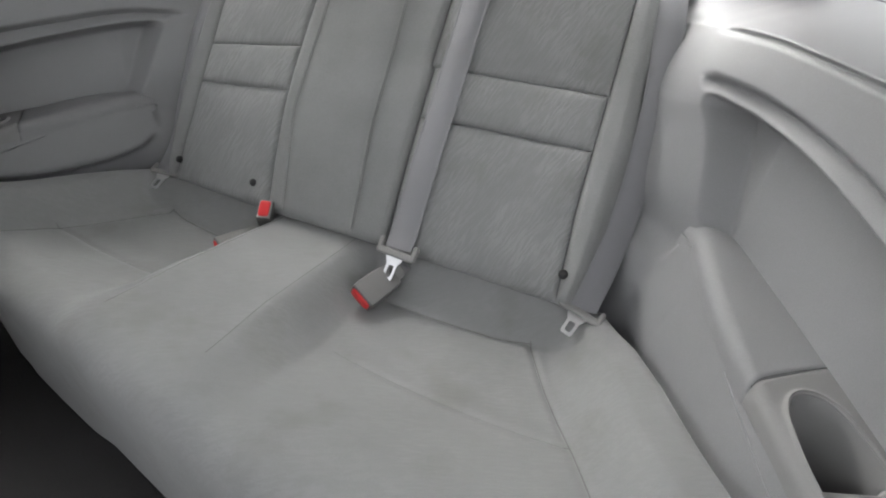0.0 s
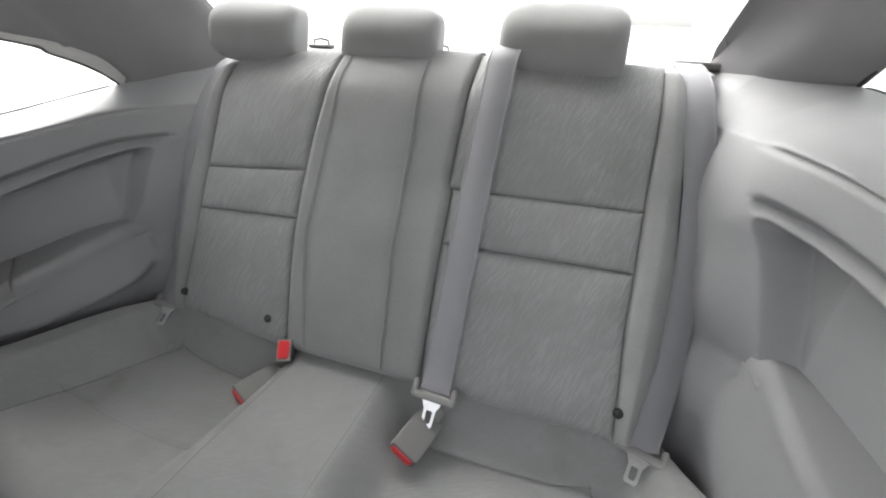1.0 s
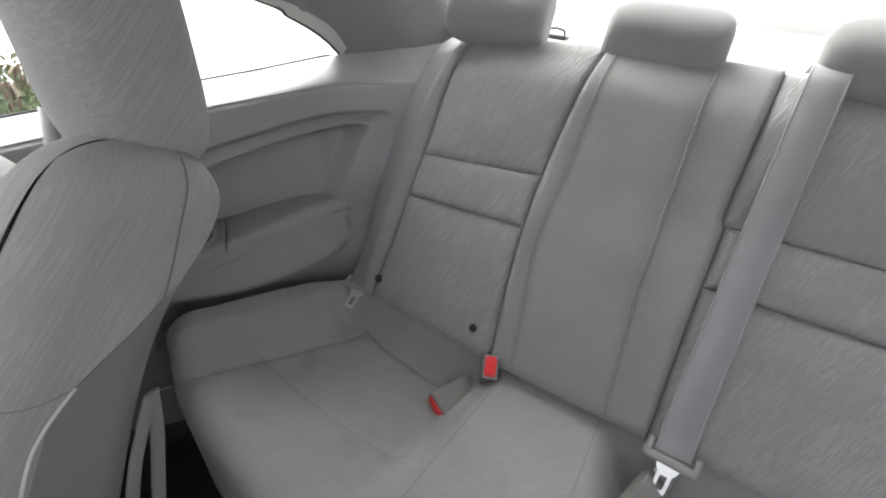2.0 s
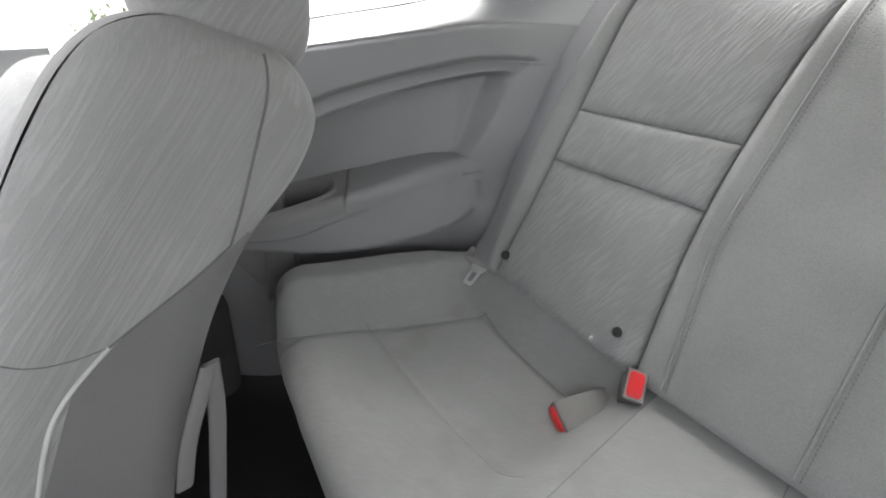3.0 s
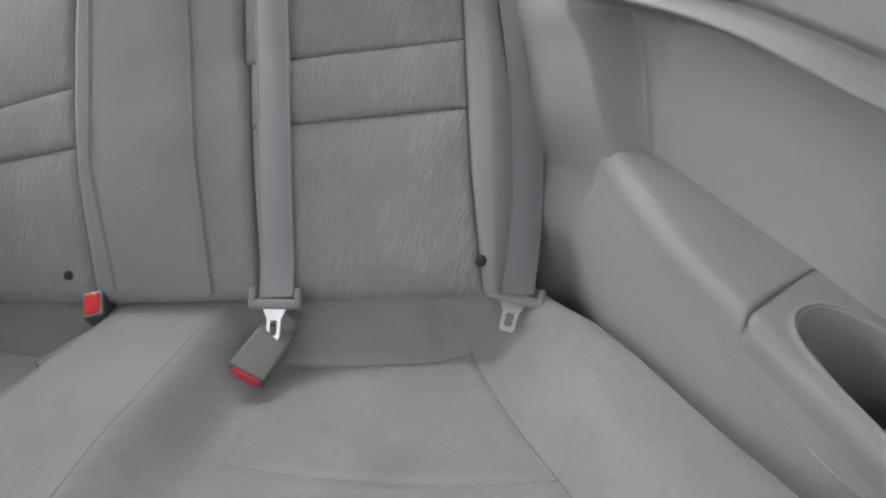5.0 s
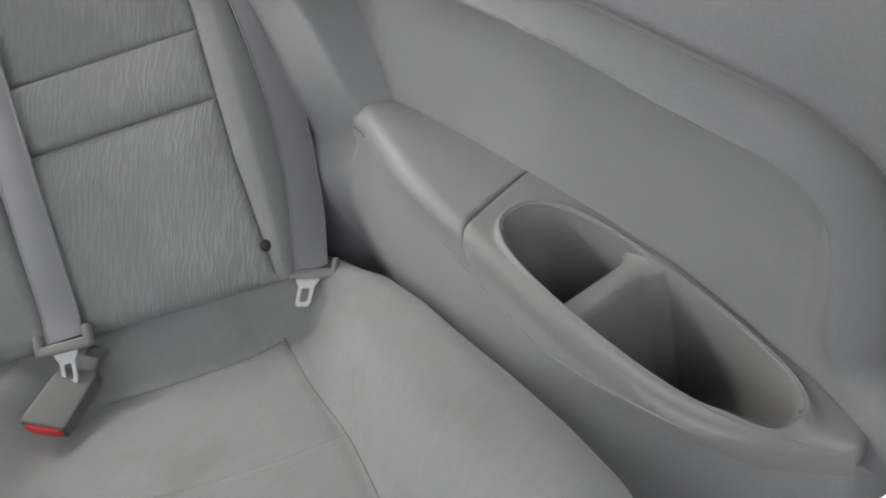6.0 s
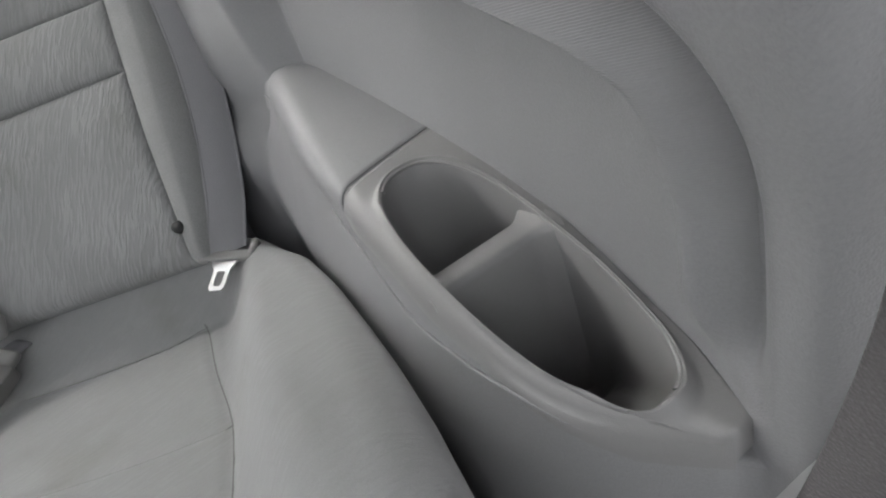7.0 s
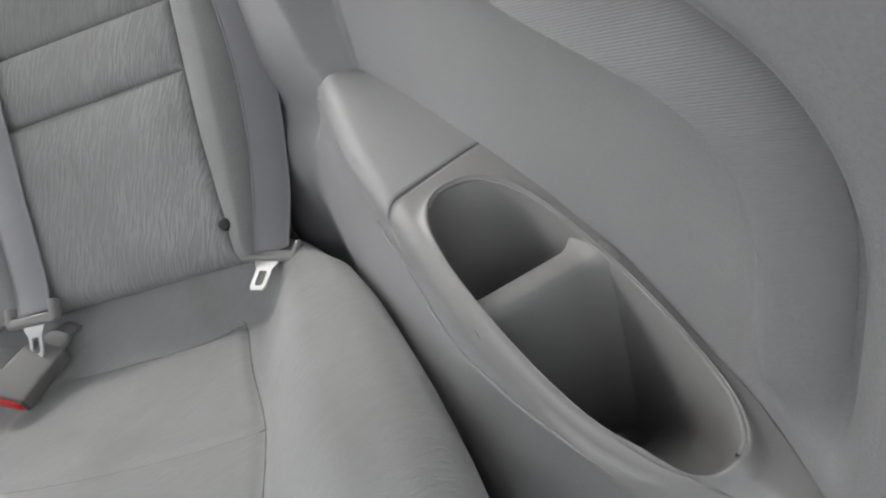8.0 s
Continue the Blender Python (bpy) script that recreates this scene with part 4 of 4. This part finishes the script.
# headliner
ROOF_Z = 1.13
sheet("ceiling", [(-0.62, -1.1, ROOF_Z), (0.62, -1.1, ROOF_Z), (0.57, 0.05, ROOF_Z - 0.015), (-0.62, 0.05, ROOF_Z - 0.015)], 12, roof_cloth, "pale woven headliner of the car", "ceiling", 0.0)
# unseen strip, added to keep rear window light off the cushion
sheet("ceiling_rear", [(-0.62, 0.05, ROOF_Z - 0.015), (0.57, 0.05, ROOF_Z - 0.015), (0.55, 0.228, ROOF_Z - 0.027), (-0.60, 0.228, ROOF_Z - 0.027)], 12, roof_cloth, "unseen strip added behind the headliner to cut rear window light", "ceiling", 0.0)
for m, lean in ((1, 0.0), (-1, 0.06)):
    corner, so = CORNER[m], SILL_OFF[m]
    w0 = on_side(corner - 0.012, float(sill_z(corner - 0.012, m)) - 0.002, so - 0.007, m)
    up0, up1, up2, up3 = (on_side(corner + u, z, so - 0.012, m) for u, z in (((0.012, 0.815), (0.05, 0.865), (0.20, 0.925), (0.75, 0.97)) if m > 0 else ((0.03, 0.745), (0.09, 0.774), (0.18, 0.806), (0.75, 0.93))))
    shelf = np.array([m * (0.462 + lean), 0.39, 0.782 if m > 0 else 0.792])
    roof_x = m * (0.55 + lean)
    n1, n2 = 40, 24
    low = curve_points([on_side(0.9, 0.94, so - 0.03, m), up3, up2, up1, up0, w0] + [on_side(u, float(sill_z(u, m)) - 0.006, float(shoulder_off(u, m)) - 0.004, m) for u in np.linspace(corner - 0.05, -0.255, 4)] + [shelf], n1)
    high = curve_points([(roof_x, -0.95, 1.118), (roof_x, -0.7, 1.118), (roof_x, -0.45, 1.118), (roof_x, -0.25, 1.118), (roof_x, -0.12, 1.115), (roof_x, 0.03, 1.11), (m * (0.54 + lean), 0.13, 1.05),
                         (m * (0.505 + lean), 0.24, 0.965), (m * (0.466 + lean), 0.365, 0.83)], n1)
    pts = np.zeros((n1, n2, 3))
    for i in range(n1):
        for j, v in enumerate(np.linspace(0, 1, n2)):
            p = low[i] * (1 - v) + high[i] * v
            p[0] += m * 0.05 * math.sin(math.pi * v) * (1 - (i / (n1 - 1)) ** 6)
            pts[i, j] = p
    t = thing("pillar_trim", "grey pillar trim between the side and rear windows, darkened for shade", "car trim panel", "pillar trims")
    part("cover", grid("cover", pts), shaded_pillar_cloth, t)
    # joint of the small cover on the pillar
    joint = [(-0.744, 0.068, 0.911), (-0.701, 0.147, 0.892), (-0.640, 0.213, 0.861), (-0.580, 0.285, 0.832), (-0.570, 0.322, 0.871)] if m < 0 else [(0.476, 0.350, 0.842), (0.491, 0.362, 0.818), (0.503, 0.343, 0.846), (0.514, 0.322, 0.872)]
    part("joint", tube("joint", joint, 0.0012, 6), seam_soft, t, "thin joint line")
    # rubber edge along the side window
    edge = curve_points([up3, up2, up1, up0, w0, on_side(corner + 0.02, float(sill_z(corner + 0.02, m)) - 0.001, so, m)] + [on_side(u, float(sill_z(u, m)) - 0.001, so, m) for u in (corner + 0.16, corner + 0.3, 0.62)], 80)
    part("window_seal", tube("window_seal", edge, 0.0032, 8), black_rubber, t, "thin black rubber seal")
    # belt outlet on the shelf
    part("belt_outlet", box_bm((0.075, 0.03, 0.012), 0.004, Matrix.Translation((m * 0.444, 0.37, 0.801))), dark_plastic, t, "dark plastic belt outlet")
    # pale inner frame over the side window
    strip = curve_points([up3, up2, up1, up0, w0], 50)
    back = strip + np.array((-m * 0.012, 0.03, 0.012))
    part("window_frame", grid("window_frame", np.stack([strip + np.array((-m * 0.004, 0.002, 0.0)), (strip + back) / 2 + np.array((-m * 0.012, 0, 0)), back], 1)), roof_cloth, t, "pale padded window frame")
    # outer skin below the window
    skin = np.array([[on_side(u, z, so + 0.016 + 0.02 * math.sin(math.pi * k), m) for k, z in zip(np.linspace(0, 1, 8), np.linspace(-0.1, float(np.interp(u, [corner - 0.3, corner, corner + 0.3, 0.8], [0.74, 0.70, 0.63, 0.53])), 8))] for u in np.linspace(-0.9, 0.56 if m > 0 else 1.9, 40)])
    solid("wall_right" if m > 0 else "wall_left", grid("wall", skin), paint, "painted outer side of the car below the windows", "car body", "structure")

# dashboard end, bulkhead and bonnet side that close the front below the windscreen; unseen, added to keep light off
# the footwell
dash = thing("dashboard", "unseen dark grey dashboard below the windscreen, keeping light off the floor", "dashboard")
part("top", rounded_block("top", (1.5, 0.45, 0.30), 5.0, 40, 20), trim_knit, dash)
part("bulkhead", box_bm((1.62, 0.04, 0.62), 0.0, Matrix.Translation((0, -0.2, -0.36))), carpet, dash)
dash.location = (0, -1.75, 0.62)
# driver's door, out of view; its angle is set to cut light from the right
drv = thing("car_door", "unseen driver door with grey trim, half open to cut side light", "car door", "car doors")
part("leaf", box_bm((0.06, 1.20, 0.60), 0.02, Matrix.Translation((0.03, 0.60, 0.36))), trim_plastic, drv)
drv.matrix_world = Matrix.Translation((0.90, -1.70, 0.0)) @ Matrix.Rotation(radians(-28), 4, "Z")
solid("door_header", box_bm((0.42, 1.15, 0.03), 0.01, Matrix.Translation((0.79, -0.55, 1.13))), roof_cloth, "pale roof edge above the driver door opening", "ceiling", "structure")
solid("door_sill", box_bm((0.12, 1.3, 0.10), 0.02, Matrix.Translation((0.86, -1.15, -0.02))), dark_plastic, "dark sill below the driver door opening", "door sill", "structure")
# passenger door with its own trim, ahead of the side panel
door = thing("car_door", "closed passenger door with grey trim below its window", "car door", "car doors")
us, zs = np.linspace(0.0, 1.1, 60), np.linspace(0, 1, 30)
pts = np.zeros((60, 30, 3))
for i, u in enumerate(us):
    for j, k in enumerate(zs):
        x = -0.80 - 0.02 * u
        z = 0.08 + 0.535 * k
        off = -0.05 * smooth01(k, 0.85, 1.0) + 0.05 * math.exp(-((k - 0.62) / 0.08) ** 2)
        pts[i, j] = (x + off, -0.455 - u, z)
part("trim", grid("trim", pts), trim_plastic, door)
part("sill", tube("sill", [(-0.845, -0.62 - u, 0.617) for u in np.linspace(0, 0.96, 12)], 0.012), black_rubber, door, "black window seal")

# small dark latches on the shelf behind the headrests
for x, y, z in ((-0.275, 0.345, 0.797), (0.178, 0.385, 0.797), (-0.012, 0.345, 0.797)):
    latch = thing("belt_guide", "small dark plastic guide on the parcel shelf", "belt guide", "belt guides")
    part("base", box_bm((0.05, 0.024, 0.008), 0.003), dark_plastic, latch)
    part("loop", tube("loop", [(-0.018, 0, 0.003), (-0.016, 0, 0.012), (0, 0, 0.015), (0.016, 0, 0.012), (0.018, 0, 0.003)], 0.0025), dark_plastic, latch)
    latch.location = (x, y, z)

# ---- windows ----
def pane(name, corners, label):
    a, b, c, d = (np.array(p, float) for p in corners)
    nrm = np.cross(b - a, d - a)
    nrm = nrm / np.linalg.norm(nrm) * 0.004
    vs = [a, b, c, d, a + nrm, b + nrm, c + nrm, d + nrm]
    fs = [(0, 1, 2, 3), (4, 5, 6, 7), (0, 1, 5, 4), (1, 2, 6, 5), (2, 3, 7, 6), (3, 0, 4, 7)]
    ob = solid(name, mesh_of(name, vs, fs, False), glass, label, "window", "structure")
    ob.visible_shadow = False
    return ob


pane("window_1", [(-0.60, 1.0, 0.80), (0.56, 1.0, 0.80), (0.55, 0.228, 1.103), (-0.60, 0.228, 1.103)], "large sloping rear window glass")
for k, m in enumerate((1, -1)):
    corner, so = CORNER[m], SILL_OFF[m]
    pane("window_%d" % (k + 2), [on_side(corner - 0.03, 0.68, so + 0.008, m), on_side(0.74, 0.53, so + 0.008, m), on_side(0.74, 0.98, so - 0.012, m), on_side(corner - 0.03, 0.92, so - 0.004, m)], "side window glass behind the door")


# ---- front seats ----
SEAT_SIDE = curve_points([(-0.60, 0.20), (-0.635, 0.35), (-0.622, 0.46), (-0.588, 0.56), (-0.546, 0.64), (-0.508, 0.702), (-0.476, 0.738), (-0.443, 0.748), (-0.405, 0.738), (-0.378, 0.721), (-0.366, 0.69), (-0.382, 0.655), (-0.416, 0.620),
                          (-0.442, 0.58), (-0.462, 0.535), (-0.483, 0.475), (-0.504, 0.40), (-0.54, 0.20)], 90)


SEAT_FINE = np.concatenate([a + (b - a) * np.linspace(0, 1, 12, endpoint=False)[:, None] for a, b in zip(SEAT_SIDE[:-1], SEAT_SIDE[1:])])


def side_drop(p, r):
    """How far the side face has rolled in at a point of the profile."""
    d = min(np.min(np.hypot(SEAT_FINE[:, 0] - p[0], SEAT_FINE[:, 1] - p[1])), r)
    return r - math.sqrt(max(r * r - (r - d) ** 2, 0))


def front_seat(m, x0, x1, dy, dz, label, cloth, shell_cloth, top_only=False):
    t = thing("front_seat", label, "car seat", "front seats")
    r = 0.034
    n = len(SEAT_SIDE)
    # the band over front, top and back
    xs = np.linspace(x0 + r, x1 - r, 24)
    near = x1 if m < 0 else x0
    dip = lambda x: 1 - 0.20 * float(smooth01(abs(x - near), 0.04, 0.24))
    band = np.array([[(x, p[0] + dy, 0.2 + (p[1] - 0.2) * dip(x) + dz) for p in SEAT_SIDE] for x in xs])
    part("backrest", grid("backrest", band), cloth, t, "streaky grey fabric backrest")
    # the two side faces, cloth above and a plain shell below
    edge_y, edge_z = [-0.65, -0.585, -0.559, -0.542, -0.509, -0.466, -0.438, -0.36], [0.40, 0.45, 0.520, 0.560, 0.592, 0.614, 0.630, 0.64]
    for face, sgn in ((x0, 1), (x1, -1)):
        half, k, rows = n // 2, 41, 40
        up, low = np.zeros((k, rows, 3)), np.zeros((k, rows, 3))
        for j, f in enumerate(0.5 - 0.5 * np.cos(math.pi * (0.5 - 0.5 * np.cos(np.linspace(0, math.pi, k))))):
            col = np.array([SEAT_SIDE[i] + (SEAT_SIDE[n - 1 - i] - SEAT_SIDE[i]) * f for i in range(half)])
            # where the shell ends on this column
            over = np.nonzero(col[:, 1] > np.interp(col[:, 0], edge_y, edge_z))[0]
            cut = float(over[0]) - 0.5 if len(over) and over[0] > 0 else 0.5
            for sheet_pts, i0, i1 in ((low, 0.0, cut), (up, cut, half - 1.0)):
                for q, i in enumerate(np.linspace(i0, i1, rows)):
                    c = np.array([np.interp(i, np.arange(half), col[:, 0]), np.interp(i, np.arange(half), col[:, 1])])
                    sheet_pts[j, q] = (face + sgn * side_drop(c, r), c[0] + dy, 0.2 + (c[1] - 0.2) * dip(face + sgn * r) + dz)
        part("side_cover", grid("side_cover", up), cloth, t)
        part("side_shell", grid("side_shell", low), shell_cloth, t, "plain smooth lower cover")
    face, sgn = (x1, -1) if m < 0 else (x0, 1)
    for run, mat, q in (([(-0.400, 0.730), (-0.410, 0.705), (-0.420, 0.678), (-0.429, 0.653), (-0.438, 0.630)], seam_soft, 0.0008),
                        ([(-0.509, 0.592), (-0.528, 0.576), (-0.542, 0.560), (-0.552, 0.540), (-0.561, 0.516), (-0.574, 0.48)], thread, 0.0014),
                        ([(-0.438, 0.630), (-0.452, 0.622), (-0.466, 0.614), (-0.488, 0.603), (-0.509, 0.592)], seam_soft, 0.0007),
                        ([(-0.509, 0.592), (-0.525, 0.592), (-0.542, 0.596), (-0.556, 0.602)], seam_pale, 0.0004)):
        line = [(face + sgn * (side_drop(p, r) - 0.0003), p[0] + dy, p[1] + dz) for p in curve_points(run, 60)]
        part("seam", tube("seam", line, q, 6), mat, t, "stitched seam")
    if not top_only:
        for run in ([(-0.464, 0.555), (-0.476, 0.525), (-0.488, 0.492), (-0.497, 0.455)], [(-0.464, 0.555), (-0.466, 0.515), (-0.472, 0.47), (-0.488, 0.36)]):
            line = curve_points([(face + 0.004, p[0] + dy, p[1] + dz) for p in run], 24)
            part("pull_strap", ribbon("pull_strap", line, np.tile([0.25, 0.93, 0.28], (24, 1)), 0.012, 0.004), shell_cloth, t, "narrow grey pull strap")
    b = part("seat_base", rounded_block("seat_base", (x1 - x0, 0.52, 0.20), 5.0, 40, 20), shell_cloth, t)
    b.location = ((x0 + x1) / 2, -0.80 + dy, 0.22 + dz)
    if not top_only:
        def lean(p):
            q = p.copy()
            q[..., 1] = np.where(p[..., 1] < 0, p[..., 1] * (1 - 0.5 * np.clip(0.2 - p[..., 0] / 0.095, 0, 1)), p[..., 1])
            q[..., 1] += -0.16 * p[..., 2] + 0.6 * np.clip(0.03 - p[..., 2], -1, 0) ** 2
            return q
        h = part("headrest", rounded_block("headrest", (0.168, 0.098, 0.20), 3.6, 48, 28, lean), cloth, t, "tall streaky grey headrest")
        h.location = (x1 - 0.102, -0.408 + dy, 0.802 + dz)
        for dx in (-0.06, 0.06):
            part("post", tube("post", [(x1 - 0.102 + dx, -0.42 + dy, 0.74 + dz), (x1 - 0.102 + dx, -0.43 + dy, 0.62 + dz)], 0.006), steel, t)
    return t


front_seat(-1, -0.76, -0.258, -0.027, -0.006, "streaky grey fabric front passenger seat with headrest", fabric_front, shaded_shell)

# folded driver seat out of view, placed to block light from the windscreen
driver = front_seat(1, 0.25, 0.74, 0.0, 0.0, "unseen grey fabric driver seat folded forwards, blocking light from the front", fabric_front, fabric_plain, True)
driver.matrix_world = Matrix.Translation((0, -1.02, 0.24)) @ Matrix.Rotation(radians(34), 4, "X") @ Matrix.Translation((0, 0.56, -0.24))

# front belt that hangs beside the door opening, with its guide
strap = thing("seat_belt", "front seat belt hanging at the door opening, its grey darkened for shade", "seat belt", "front seat belts")
line = np.array([on_side(u + 0.026, z, off, 1) for u, z, off in curve_points([(0.668, 0.66, 0.045), (0.664, 0.50, 0.026), (0.660, 0.424, 0.020), (0.657, 0.397, 0.019), (0.654, 0.377, 0.018), (0.649, 0.348, 0.017), (0.641, 0.309, 0.015), (0.628, 0.26, 0.012), (0.60, 0.18, 0.005)], 40)])
part("webbing", ribbon("webbing", line, np.tile(D_SIDE + np.array((0, 0, 0.12)), (40, 1)), 0.052, 0.0016), shaded_webbing, strap)
ring = np.array([on_side(0.701 + 0.018 * math.copysign(abs(math.cos(a)) ** 0.7, math.cos(a)), 0.455 + 0.015 * math.copysign(abs(math.sin(a)) ** 0.7, math.sin(a)), 0.014, 1) for a in np.linspace(0, 2 * math.pi, 49)])
part("guide", tube("guide", ring, 0.005, 10), glossy_plastic, strap, "dark glossy belt guide loop")
part("guide_edge", tube("guide_edge", ring - N_SIDE * 0.0052, 0.0010, 6), steel, strap, "bright metal edge")

# ---- outside ----
solid("ground", box_bm((400, 400, 0.1), 0.0, Matrix.Translation((0, 0, -0.42))), concrete, "pale concrete paving round the car", "ground", "structure")


def shrub(x, y, size, seed):
    rnd = random.Random(seed)
    t = thing("shrub", "pale green leafy shrub beyond the car window", "shrub", "shrubs outside")
    vs, fs = [], []
    for k in range(900):
        a, b, r = rnd.uniform(0, 2 * math.pi), rnd.uniform(-0.2, 1), rnd.random() ** 0.4
        lump = 1 + 0.25 * math.sin(3 * a + seed) + 0.2 * math.sin(7 * a + 2 * b)
        c = Vector((x + size * r * lump * math.cos(a) * math.sqrt(1 - b * b * 0.8), y + size * r * lump * math.sin(a) * math.sqrt(1 - b * b * 0.8), -0.37 + size * (0.35 + 0.75 * b * r * lump)))
        q = Euler((rnd.uniform(0, 6), rnd.uniform(0, 6), rnd.uniform(0, 6))).to_matrix()
        s = size * rnd.uniform(0.05, 0.1)
        i = len(vs)
        vs += [c + q @ Vector(p) * s for p in ((-1, 0, 0), (0, -0.5, 0.1), (1, 0, 0), (0, 0.5, 0.1))]
        fs.append((i, i + 1, i + 2, i + 3))
    part("crown", mesh_of("crown", vs, fs, False), foliage, t)
    for k in range(4):
        a = k * 1.6 + seed
        part("limb", tube("limb", [(x, y, -0.37), (x + 0.1 * size * math.cos(a), y + 0.1 * size * math.sin(a), 0.1 * size), (x + 0.4 * size * math.cos(a), y + 0.4 * size * math.sin(a), 0.5 * size - 0.2)], 0.03 * size, 6), bark, t)
    return t


for i, (x, y, s) in enumerate(((-3.7, 0.66, 0.36), (-4.2, 0.90, 0.40), (-4.5, 0.48, 0.40))):
    shrub(x, y, s, i + 3)
